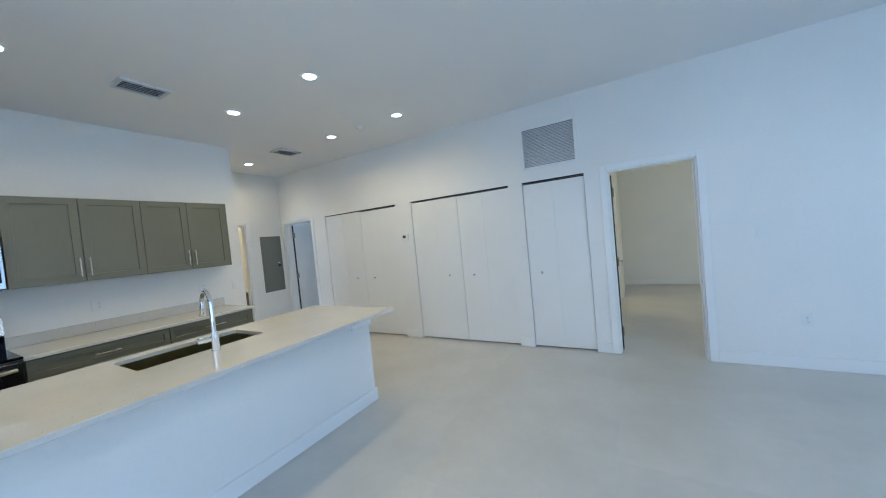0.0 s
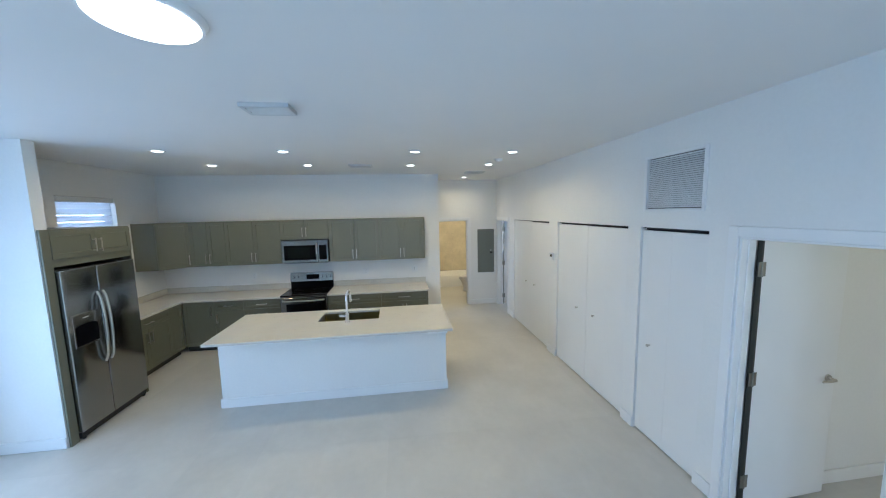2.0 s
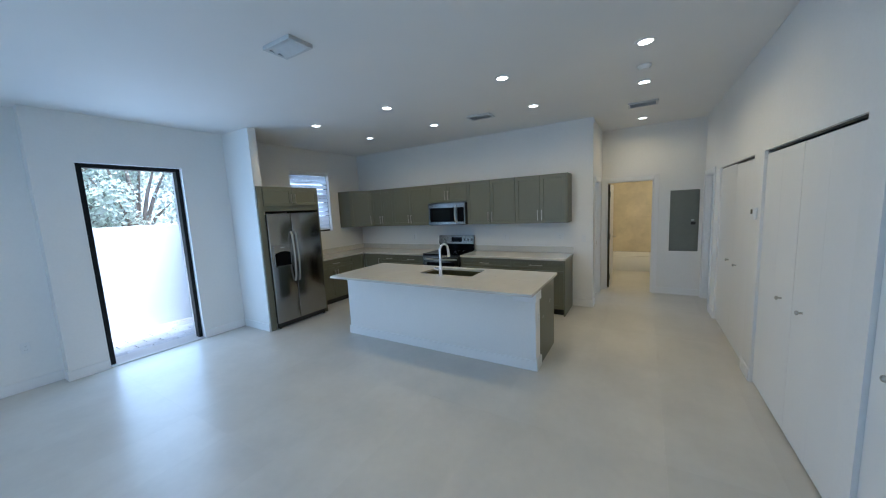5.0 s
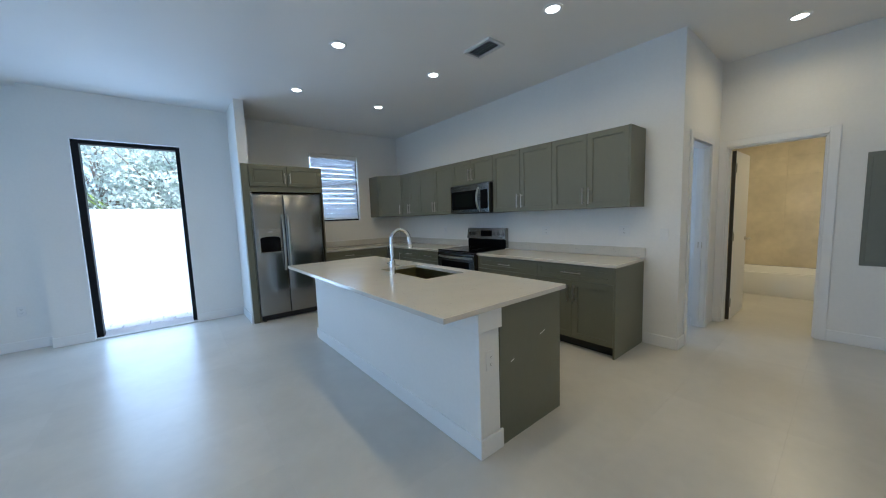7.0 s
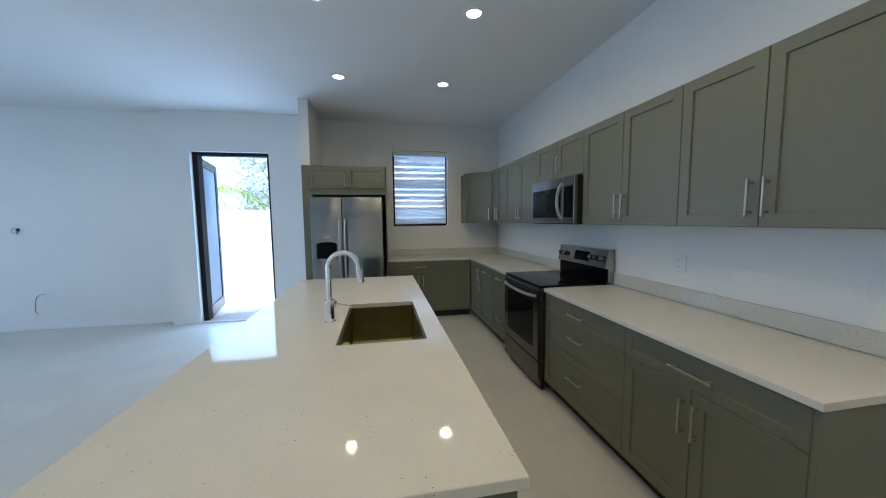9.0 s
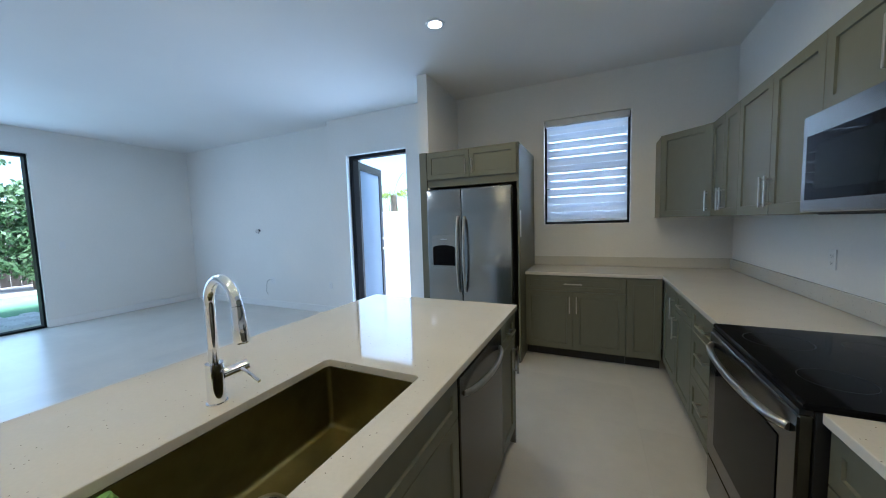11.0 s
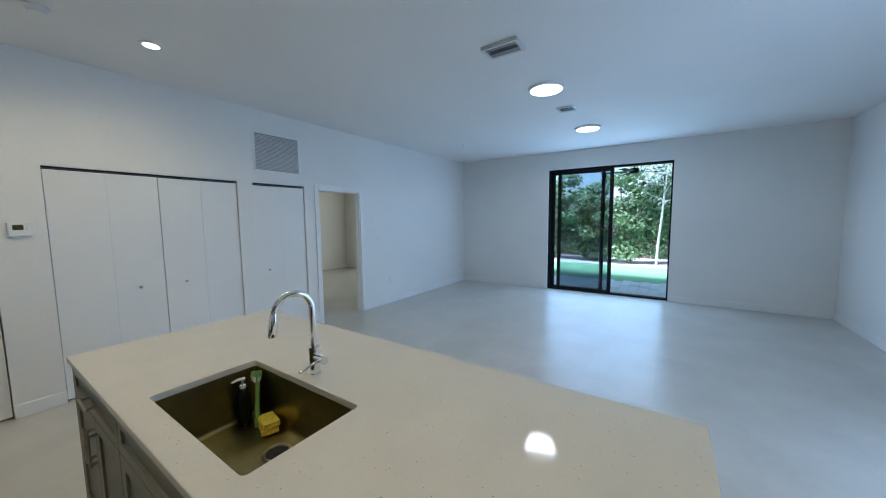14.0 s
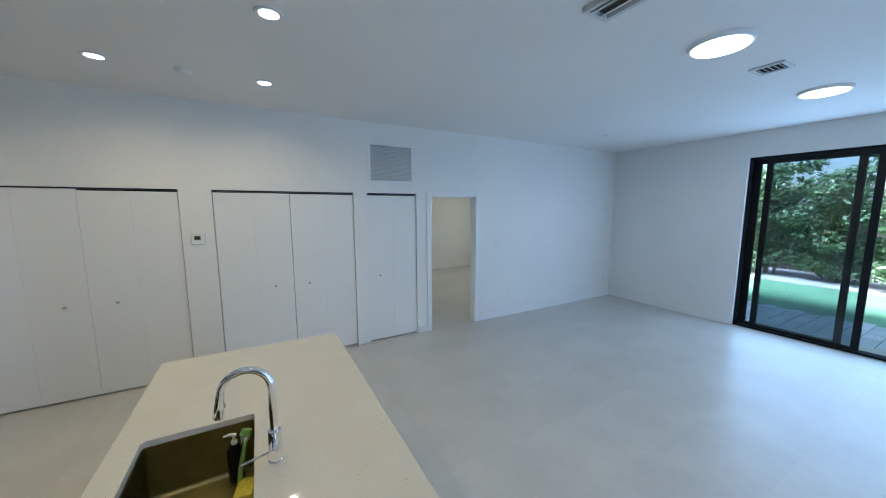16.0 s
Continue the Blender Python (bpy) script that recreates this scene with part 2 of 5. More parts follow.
def structure(name, bm, mat, label, category, smooth=None):
    return tagged(solid(name, bm, mat, smooth), label, category, kind="structure")


def pierced(axis, at, thick, lo, hi, height, holes, z0=0.0):
    """Boxes of a wall along an axis ('x' or 'y') with openings (lo, hi, sill, head)."""
    out = []

    def put(a, b, c, d):
        if b - a > 1e-4 and d - c > 1e-4:
            out.append((a, b, at, at + thick, c, d) if axis == "x" else (at, at + thick, a, b, c, d))

    s = lo
    for a, b, sill, head in sorted(holes):
        put(s, a, z0, height)
        put(a, b, z0, sill)
        put(a, b, head, height)
        s = b
    put(s, hi, z0, height)
    return out


# ---- the shell ----
H = 2.99
XE, XW, YN, YS, YD = 6.07, -2.735, 4.47, -2.06, -1.895
T = 0.12
N_HOLES = [(-3.92, -3.16, 0, 2.05), (-2.79, -1.19, 0, 2.075), (-0.90, 0.63, 0, 2.075), (0.81, 1.53, 0, 2.075), (0.845, 1.477, 2.236, 2.716), (1.76, 2.56, 0, 2.05)]


def wall_boxes_north():
    out = pierced("x", YN, T, -4.16, XE + 0.2, H, [h for h in N_HOLES if h[2] == 0 and h[0] != 0.81])
    trimmed = []
    for b in out:
        if b[0] <= 0.81 and b[1] >= 1.53 and b[4] == 0:
            trimmed += [(b[0], 0.81, *b[2:]), (1.53, b[1], *b[2:]), (0.81, 1.53, b[2], b[3], 2.075, 2.236), (0.81, 0.845, b[2], b[3], 2.236, 2.716),
                        (1.477, 1.53, b[2], b[3], 2.236, 2.716), (0.81, 1.53, b[2], b[3], 2.716, H)]
        else:
            trimmed.append(b)
    return trimmed


structure("wall_north", boxes(*wall_boxes_north()), M_WALL, "white painted wall with closet openings and a bedroom doorway", "wall")
structure("wall_east", boxes(*pierced("y", XE, 0.2, YS - 0.2, YN, H, [(0.055, 2.318, 0, 2.62)])), M_WALL, "white painted wall with a wide glass sliding door", "wall")
structure("wall_south", boxes((2.16, XE, YS - 0.2, YS, 0, H), *pierced("x", YD - 0.34, 0.34, 0.22, 2.16, H, [(0.80, 1.82, 0, 2.446)]),
                              (0.105, 0.22, YS - 0.2, -1.20, 0, H)), M_WALL, "white painted wall with a tall open door to the courtyard", "wall")
structure("wall_kitchen_south", boxes(*pierced("x", YS - 0.2, 0.2, XW - 0.12, 0.105, H, [(-1.86, -0.97, 1.365, 2.565)])), M_WALL, "white painted kitchen wall with a shaded window", "wall")
structure("wall_kitchen_west", boxes((XW - 0.12, XW, YS, 2.92, 0, H)), M_WALL, "white painted wall behind the grey kitchen cabinets", "wall")
structure("wall_hall_south", boxes(*pierced("x", 2.80, T, -4.04, XW - 0.12, H, [(-3.67, -2.99, 0, 2.05)])), M_WALL, "white painted hallway wall with a doorway", "wall")
structure("wall_hall_west", boxes(*pierced("y", -4.16, T, 1.2, YN, H, [(2.992, 3.76, 0, 2.05)])), M_WALL, "white painted hallway wall with a bathroom doorway", "wall")
structure("ceiling", boxes((-8.0, XE + 0.2, -2.26, 9.3, H, H + 0.15)), M_CEIL, "smooth white painted ceiling with recessed lights", "ceiling")
FLOOR = structure("floor", boxes((-8.0, XE + 0.2, -2.26, 9.3, -0.16, -0.006)), M_GROUT, "large pale grey porcelain floor tiles", "floor")
# closets, bedroom and side rooms behind the walls
structure("wall_closet_back", boxes((-2.95, 1.62, 5.22, 5.32, 0, H), (-2.95, -2.85, YN + T, 5.22, 0, H), (-1.09, -1.0, YN + T, 5.22, 0, H), (0.68, 0.76, YN + T, 5.22, 0, H)),
          M_WALL, "plain white closet wall", "wall")
structure("wall_bedroom_west", boxes((1.60, 1.70, YN + T, 6.46, 0, H), (1.60, 1.72, 7.51, 9.05, 0, H), (-0.6, 1.60, 6.36, 6.46, 0, H), (-0.6, 1.60, 7.66, 7.76, 0, H), (-0.7, -0.6, 6.36, 7.76, 0, H)),
          M_WALL, "white painted bedroom wall with a lit alcove", "wall")
structure("wall_bedroom_north", boxes((1.60, XE + 0.2, 9.05, 9.2, 0, H)), M_WALL, "white painted bedroom wall", "wall")
# Opening is unseen, added so a lamp can brighten the bedroom.
structure("wall_bedroom_east", boxes(*pierced("y", XE, 0.2, YN + T, 9.05, H, [(6.0, 7.8, 0.8, 2.3)])), M_WALL, "white painted bedroom wall with an added, unseen opening for a lamp", "wall")
# Unseen opening added in the far west wall for a lamp.
structure("wall_second_bedroom", boxes((-7.6, -2.95, 8.0, 8.1, 0, H), (-3.05, -2.95, YN + T, 8.0, 0, H), *pierced("y", -7.7, 0.1, YN + T, 8.1, H, [(5.6, 7.0, 0.8, 2.2)])),
          M_WALL, "white painted bedroom wall", "wall")
structure("wall_bathroom", boxes((-7.0, -4.16, YN, YN + 0.1, 0, H), (-7.0, -6.9, 1.9, YN, 0, H), (-6.9, -4.16, 1.9, 2.0, 0, H)), M_WALL, "white painted bathroom wall", "wall")
# Den opening is unseen too, cut for its lamp.
structure("wall_den", boxes(*pierced("x", 1.1, 0.1, -4.16, XW - 0.12, H, [(-3.9, -3.1, 0.9, 2.1)])), M_WALL, "plain white wall beyond the hallway", "wall")
# Warm fill lamp in the added bedroom opening.
lamp("bedroom_fill", "AREA", 6, (1.0, 0.87, 0.60), look((6.2, 6.9, 1.6), (2.5, 6.9, 1.2)), 1.7, 1.4)
# Windows unseen in den and second bedroom; lamps added for their bluish daylight.
lamp("den_daylight", "AREA", 1.8, SKYBLUE, look((-3.5, 1.16, 1.5), (-3.5, 3.0, 1.2)), 0.75, 1.15)
lamp("second_bedroom_daylight", "AREA", 6.6, SKYBLUE, look((-7.6, 6.3, 1.5), (-3.5, 5.5, 1.2)), 1.3, 1.3)

# ---- trim, doors and closets ----


def baseboards():
    t, h = 0.014, 0.115
    runs = [  # x0, x1, y0, y1
        (2.63, XE - t, YN - t, YN), (1.53, 1.69, YN - t, YN), (0.63, 0.81, YN - t, YN), (-1.19, -0.90, YN - t, YN), (-3.09, -2.79, YN - t, YN),
        (XE - t, XE, 2.318, YN), (XE - t, XE, YS, 0.055), (2.16, XE - t, YS, YS + t), (1.82, 2.16 + t, YD, YD + t), (2.16, 2.16 + t, YS + t, YD),
        (0.22 + t, 0.80, YD, YD + t), (0.22, 0.22 + t, -1.20, YD + t), (XW, XW + t, 2.63, 2.92), (XW - 0.18, XW + t, 2.92, 2.92 + t), (-4.04, -4.04 + t, 3.83, YN),
        (1.70, 1.714, 5.42, 6.46), (1.72, 1.734, 7.51, 9.05), (1.734, XE, 9.036, 9.05),
    ]
    for x0, x1, y0, y1 in runs:
        bm = boxes((x0, x1, y0, y1, 0, h), bevel=0.004)
        structure("baseboard", bm, M_TRIM, "white painted square-edged baseboard along the wall", "baseboard")


baseboards()


def casing(name, axis, a, b, face, out, top=2.05, w=0.07, t=0.016, deep=T):
    """A door's casing on one face of the wall, and the jamb lining."""
    bm = bmesh.new()
    y0, y1 = (face - t, face) if out < 0 else (face, face + t)
    j0, j1 = (face, face + deep) if out < 0 else (face - deep, face)
    dims = [(a - w, a, y0, y1, 0, top + w), (b, b + w, y0, y1, 0, top + w), (a, b, y0, y1, top, top + w),
            (a, a + 0.016, j0, j1, 0, top), (b - 0.016, b, j0, j1, 0, top), (a + 0.016, b - 0.016, j0, j1, top - 0.016, top),
            (a + 0.016, a + 0.028, j0 + 0.05, j0 + 0.075, 0, top - 0.016), (b - 0.028, b - 0.016, j0 + 0.05, j0 + 0.075, 0, top - 0.016)]
    for x0, x1, p, q, z0, z1 in dims:
        if axis == "x":
            box(bm, x0, x1, p, q, z0, z1, bevel=0.003)
        else:
            box(bm, p, q, x0, x1, z0, z1, bevel=0.003)
    return structure(name, bm, M_TRIM, "white painted door casing and jamb", "door casing")


casing("trim_bedroom_door", "x", 1.76, 2.56, YN, -1)
casing("trim_hall_north_door", "x", -3.92, -3.16, YN, -1)
casing("trim_hall_south_door", "x", -3.67, -2.99, 2.92, 1)
casing("trim_bathroom_door", "y", 2.992, 3.76, -4.04, 1)


def lever(parent, x, y, z, side, toward):
    """Round rose with a lever; side: +1/-1 along local y; toward: +1/-1 along local x."""
    bm = bmesh.new()
    cyl(bm, (x, y, z), (x, y + side * 0.010, z), 0.026)
    cyl(bm, (x, y + side * 0.010, z), (x, y + side * 0.045, z), 0.010)
    tube(bm, [(x, y + side * 0.048, z), (x + toward * 0.03, y + side * 0.050, z), (x + toward * 0.075, y + side * 0.048, z - 0.003), (x + toward * 0.11, y + side * 0.044, z - 0.004)], [0.011, 0.010, 0.009, 0.007])
    return part("lever_handle", bm, M_NICKEL, parent, "satin nickel lever", smooth=40)


# Dark tone painted in for the shaded gap between door edge and jamb.
M_GAPSHADE = material("hinge_gap_dark", (0.06, 0.055, 0.042), 0.8)
M_HINGE = material("aged_nickel_hinge", (0.24, 0.23, 0.20), 0.42, 1.0)


def swing_door(name, m, w, h, label, hinge_mat):
    """Leaf from the hinge along local +x, thickness along local y 0..0.04."""
    e = thing(name, m, label, "door")
    bm = bmesh.new()
    box(bm, 0.012, w, 0, 0.04, 0.008, h, bevel=0.002)
    part("leaf", bm, M_TRIM, e)
    # Added strip draws the hinge gap's shade along the leaf.
    part("edge_seal", boxes((0.001, 0.0115, 0.0, 0.036, 0.010, h - 0.002)), M_GAPSHADE, e, "dark strip painted in for the shaded gap at the hinges")
    lever(e, w - 0.07, 0.0, 0.96, -1, -1)
    lever(e, w - 0.07, 0.04, 0.96, 1, -1)
    for z in (0.22, 1.02, 1.82):
        bm = bmesh.new()
        box(bm, -0.030, -0.002, -0.006, -0.002, z - 0.05, z + 0.05, bevel=0.001)
        box(bm, 0.004, 0.035, -0.004, -0.0005, z - 0.05, z + 0.05, bevel=0.001)
        cyl(bm, (0, -0.006, z - 0.052), (0, -0.006, z + 0.052), 0.007, n=10)
        part("hinge", bm, hinge_mat, e, "satin nickel hinge")
    return e


swing_door("bedroom_door", pose(1.800, 4.612, 0, 0, 0, 92), 0.76, 2.02, "white flush bedroom door standing open with a lever handle", M_HINGE)
swing_door("bathroom_door", pose(-4.165, 3.052, 0, 0, 0, 179), 0.72, 2.02, "white flush bathroom door standing open", M_HINGE)
swing_door("hall_bedroom_door", pose(-3.880, 4.60, 0, 0, 0, 88), 0.72, 2.02, "white flush door standing open off the hallway", M_HINGE)
bm = boxes((-3.653, -3.650, 2.84, 2.88, 0.92, 0.99))
tagged(solid("strike_plate", bm, M_NICKEL), "satin nickel strike plate on the white jamb", "strike plate")


def bifold(x0, x1, knob_x, top, label, left=0.006, right=0.006):
    """A pair of hinged closet leaves, closed."""
    e = thing("bifold_door", pose(x0, YN + 0.02, 0), label, "closet door", "closet bifold doors")
    w, mid = x1 - x0, (x1 - x0) / 2
    for a, b in ((left, mid - 0.0003), (mid + 0.0003, w - right)):
        bm = boxes((a, b, 0, 0.032, 0.018, top), bevel=0.0008)
        part("leaf", bm, M_CLOSET, e)
    bm = bmesh.new()
    k = knob_x - x0
    cyl(bm, (k, -0.022, 0.945), (k, 0, 0.945), 0.007, n=12)
    bmesh.ops.create_uvsphere(bm, u_segments=14, v_segments=8, radius=0.0155, matrix=Matrix.LocRotScale((k, -0.028, 0.945), None, (1, 0.7, 1)))
    part("knob", bm, M_NICKEL, e, "small satin nickel knob", smooth=60)
    return e


LBL = "white laminate bifold closet door, closed, with small knob"
bifold(-2.79, -1.955, -2.125, 2.060, LBL, 0.006, 0.0015)
bifold(-1.955, -1.19, -1.75, 2.046, LBL, 0.0015, 0.008)
bifold(-0.90, -0.13, -0.335, 2.048, LBL, 0.006, 0.003)
bifold(-0.13, 0.63, 0.048, 2.046, LBL, 0.003, 0.006)
bifold(0.81, 1.53, 0.97, 2.044, LBL)
for a, b in ((-2.79, -1.19), (-0.90, 0.63), (0.81, 1.53)):
    bm = boxes((a, b, YN + 0.026, YN + 0.052, 2.062, 2.0745))
    tagged(solid("closet_track", bm, M_BLACK), "black metal track above the bifold closet doors", "door track", "closet tracks", "structure")
    # Black board puts the closets' inner shade into the door gaps.
    bm = boxes((a + 0.004, b - 0.004, YN + 0.060, YN + 0.064, 0.0, 2.06))
    structure("closet_shadow_board", bm, M_DARK, "black board painted in for the shade inside the closets", "closet interior")

# ---- fittings on walls and ceiling ----


def air_grille():
    e = thing("return_air_grille", pose(0.845, YN, 2.236), "white louvred return air grille set high in the wall", "air grille")
    w, h = 0.632, 0.480
    t = 0.022
    bm = boxes((-0.012, t, -0.008, 0.02, -0.012, h + 0.012), (w - t, w + 0.012, -0.008, 0.02, -0.012, h + 0.012), (t, w - t, -0.008, 0.02, -0.012, t * 0.6), (t, w - t, -0.008, 0.02, h - t * 0.6, h + 0.012), bevel=0.002)
    part("frame", bm, M_TRIM, e)
    n = 26
    for i in range(n):
        z = 0.02 + (h - 0.04) * (i + 0.5) / n
        bm = bmesh.new()
        m = Matrix.LocRotScale((w / 2, 0.008, z), Euler((radians(48), 0, 0)), (w - 2 * t, 0.0190, 0.0022))
        bmesh.ops.create_cube(bm, size=1, matrix=m)
        part("slat", bm, M_GRILLE, e)
    # Backing sheet carries the gaps' shade in its colour.
    part("backing", boxes((t, w - t, 0.022, 0.026, 0.01, h - 0.01)), M_LOUVREGAP, e, "grey sheet painted for the shade between the louvres")


air_grille()


# Grey that paints a paler shade into the living room vent's slots.
M_SLOTSHADE = material("vent_slot_shade", (0.288, 0.297, 0.297), 0.7, grain=0.05)


def ceiling_vent(x, y, lx, ly, n, along, mat, label, drop=0.012):
    e = thing("ceiling_vent", pose(x, y, H), label, "ceiling vent", "ceiling vents")
    f = 0.028
    bm = boxes((-lx / 2, lx / 2, -ly / 2, -ly / 2 + f, -drop, 0), (-lx / 2, lx / 2, ly / 2 - f, ly / 2, -drop, 0), (-lx / 2, -lx / 2 + f, -ly / 2 + f, ly / 2 - f, -drop, 0), (lx / 2 - f, lx / 2, -ly / 2 + f, ly / 2 - f, -drop, 0), bevel=0.002)
    part("frame", bm, mat, e)
    # Flat sheet coloured for the shade inside the duct.
    part("backing", boxes((-lx / 2 + f, lx / 2 - f, -ly / 2 + f, ly / 2 - f, -0.003, -0.001)), M_DARK if n > 2 else M_SLOTSHADE, e)
    span = (ly if along == "x" else lx) - 2 * f
    for i in range(n):
        c = -span / 2 + span * (i + 0.5) / n
        bm = bmesh.new()
        if along == "x":
            m = Matrix.LocRotScale((0, c, -drop * 0.7), Euler((radians(35), 0, 0)), (lx - 2 * f, span / n * 0.86, 0.002))
        else:
            m = Matrix.LocRotScale((c, 0, -drop * 0.7), Euler((0, radians(35 if n > 2 else -24), 0)), (span / n * (0.86 if n > 2 else 0.84), ly - 2 * f, 0.002))
        bmesh.ops.create_cube(bm, size=1, matrix=m)
        part("slat", bm, mat, e)
    return e


ceiling_vent(1.285, 1.295, 0.20, 0.31, 2, "y", M_VENT, "grey metal supply vent in the living room ceiling", 0.03)
ceiling_vent(-1.515, 1.595, 0.22, 0.34, 5, "y", M_VENT, "grey metal supply vent above the kitchen", 0.02)
ceiling_vent(-2.42, 3.565, 0.24, 0.35, 5, "y", M_VENT, "grey metal supply vent by the hallway", 0.02)
ceiling_vent(3.20, 1.255, 0.22, 0.22, 5, "x", M_VENT, "small grey square vent between the disc lights", 0.014)


def disc_light(x, y):
    e = thing("ceiling_disc_light", pose(x, y, H), "round white flush LED ceiling light, lit", "ceiling light", "living room disc lights")
    bm = bmesh.new()
    cyl(bm, (0, 0, -0.026), (0, 0, 0), 0.178, 0.19, n=56)
    part("rim", bm, M_WHITE, e, smooth=40)
    bm = bmesh.new()
    cyl(bm, (0, 0, -0.032), (0, 0, -0.0265), 0.160, 0.166, n=56)
    part("diffuser", bm, M_DISC, e, "glowing white diffuser", smooth=40)
    lamp("disc_light_glow", "SPOT", DISC_W, LED_COOL, pose(x, y, H - 0.05), 0.17, angle=176, blend=0.35)


LED_COOL = (1.0, 0.95, 0.86)
DISC_W = 7.5
disc_light(2.355, 1.265)
disc_light(4.335, 1.212)


def downlight(x, y, power=6.0, colour=LED):
    e = thing("recessed_downlight", pose(x, y, H), "small round recessed LED downlight, lit, with white trim", "ceiling light", "recessed downlights")
    bm = bmesh.new()
    n = 36
    rows = [(0.078, -0.0005), (0.076, -0.006), (0.056, -0.008), (0.052, -0.002)]
    rings = [[bm.verts.new((r * math.cos(2 * math.pi * k / n), r * math.sin(2 * math.pi * k / n), z)) for k in range(n)] for r, z in rows]
    for u, v in zip(rings, rings[1:]):
        for k in range(n):
            bm.faces.new((u[k], u[(k + 1) % n], v[(k + 1) % n], v[k]))
    part("trim_ring", bm, M_WHITE, e, smooth=50)
    bm = bmesh.new()
    cyl(bm, (0, 0, -0.004), (0, 0, -0.001), 0.0515, n=36)
    part("lens", bm, M_LEDLENS, e, "glowing lens")
    lamp("downlight_glow", "SPOT", power, colour, pose(x, y, H - 0.02), 0.05, angle=168, blend=0.75)


for x, y in ((-0.36, -0.46), (-0.365, 0.85), (-0.352, 2.36), (-0.352, 3.583), (-1.50, -0.485), (-1.49, 0.832), (-1.52, 2.345), (-1.455, 3.578)):
    downlight(x, y, 5.0)
downlight(-3.38, 3.56, 4.3)


def smoke_detector(x, y, r):
    e = thing("smoke_detector", pose(x, y, H), "small round white smoke detector on the ceiling", "smoke detector", "smoke detectors")
    bm = bmesh.new()
    cyl(bm, (0, 0, -0.012), (0, 0, 0), r, n=32)
    part("base", bm, M_WHITE, e, smooth=40)
    bm = bmesh.new()
    cyl(bm, (0, 0, -0.034), (0, 0, -0.012), r * 0.62, r * 0.92, n=32)
    part("cover", bm, M_WHITE, e, smooth=40)


smoke_detector(-0.934, 3.577, 0.062)
smoke_detector(4.278, 3.458, 0.045)


def wall_plate(m, kind, label, w=0.07, h=0.115):
    """Local: wall plane y=0, outward -y, centre at the origin."""
    e = thing("outlet" if kind == "outlet" else "light_switch" if kind == "switch" else "blank_plate", m, label, "outlet" if kind == "outlet" else "switch" if kind == "switch" else "wall plate", "wall plates")
    part("plate", boxes((-w / 2, w / 2, -0.006, 0, -h / 2, h / 2), bevel=0.002), M_WHITE, e)
    if kind == "outlet":
        for z in (-0.021, 0.021):
            s = part("socket", boxes((-0.017, 0.017, -0.008, -0.006, z - 0.014, z + 0.014), bevel=0.001), M_WHITE, e)
            part("slot", boxes((-0.008, -0.006, -0.0088, -0.008, z - 0.004, z + 0.005), (0.006, 0.008, -0.0088, -0.008, z - 0.004, z + 0.005), (-0.002, 0.002, -0.0088, -0.008, z - 0.011, z - 0.008)), M_BLACK, s)
    elif kind == "switch":
        part("rocker", boxes((-0.016, 0.016, -0.010, -0.006, -0.033, 0.033), bevel=0.002), M_WHITE, e)
    return e


N_, E_, S_, W_ = 0, -90, 180, 90  # a plate on the wall of that side, facing the room
wall_plate(pose(3.27, YN, 0.45, 0, 0, N_), "outlet", "white duplex outlet low on the white wall")
wall_plate(pose(3.00, YN, 1.26, 0, 0, N_), "switch", "white rocker switch beside the bedroom door")
wall_plate(pose(5.86, YN, 0.40, 0, 0, N_), "outlet", "white duplex outlet near the room corner")
wall_plate(pose(XE, 2.93, 0.45, 0, 0, E_), "outlet", "white duplex outlet beside the sliding door")
wall_plate(pose(XE, -0.19, 1.25, 0, 0, E_), "switch", "white rocker switch beside the sliding door")
wall_plate(pose(3.76, YS, 0.48, 0, 0, S_), "outlet", "white wide outlet plate with a loose cable", 0.115)
wall_plate(pose(2.40, YS, 0.46, 0, 0, S_), "outlet", "white duplex outlet near the courtyard door")
wall_plate(pose(XW, 1.47, 1.15, 0, 0, W_), "outlet", "white double outlet plate above the counter", 0.115)
wall_plate(pose(XW, 2.42, 1.16, 0, 0, W_), "outlet", "white outlet plate above the counter end", 0.115)
wall_plate(pose(XW, 2.79, 1.13, 0, 0, W_), "switch", "white switch plate beside the upper cabinets")
wall_plate(pose(XW, -0.55, 1.15, 0, 0, W_), "outlet", "white outlet plate above the corner counter")


def thermostat():
    e = thing("thermostat", pose(-1.048, YN, 1.545), "small white wall thermostat with a dark display", "thermostat")
    part("housing", boxes((-0.062, 0.062, -0.026, 0, -0.056, 0.056), bevel=0.006), M_WHITE, e)
    part("display", boxes((-0.036, 0.020, -0.0275, -0.026, -0.006, 0.036)), material("display_olive", (0.07, 0.065, 0.03), 0.2), e, "dark olive display")
    part("button", boxes((0.028, 0.040, -0.028, -0.026, 0.0, 0.012), bevel=0.001), M_VENT, e)


thermostat()


def breaker_panel():
    e = thing("breaker_panel", pose(-4.04, 4.0, 0.78, 0, 0, 90), "grey steel electrical breaker panel set in the hallway wall", "electrical panel")
    part("frame", boxes((0, 0.41, -0.008, 0, 0, 1.05), bevel=0.003), M_PANEL, e)
    part("door", boxes((0.03, 0.38, -0.016, -0.008, 0.04, 1.01), bevel=0.003), M_PANEL, e)
    part("latch", boxes((0.30, 0.365, -0.022, -0.016, 0.46, 0.505), bevel=0.003), M_BLACK, e, "black slide latch")
    part("label_strip", boxes((0.305, 0.345, -0.0185, -0.016, 0.53, 0.545)), M_PAPER, e)


breaker_panel()


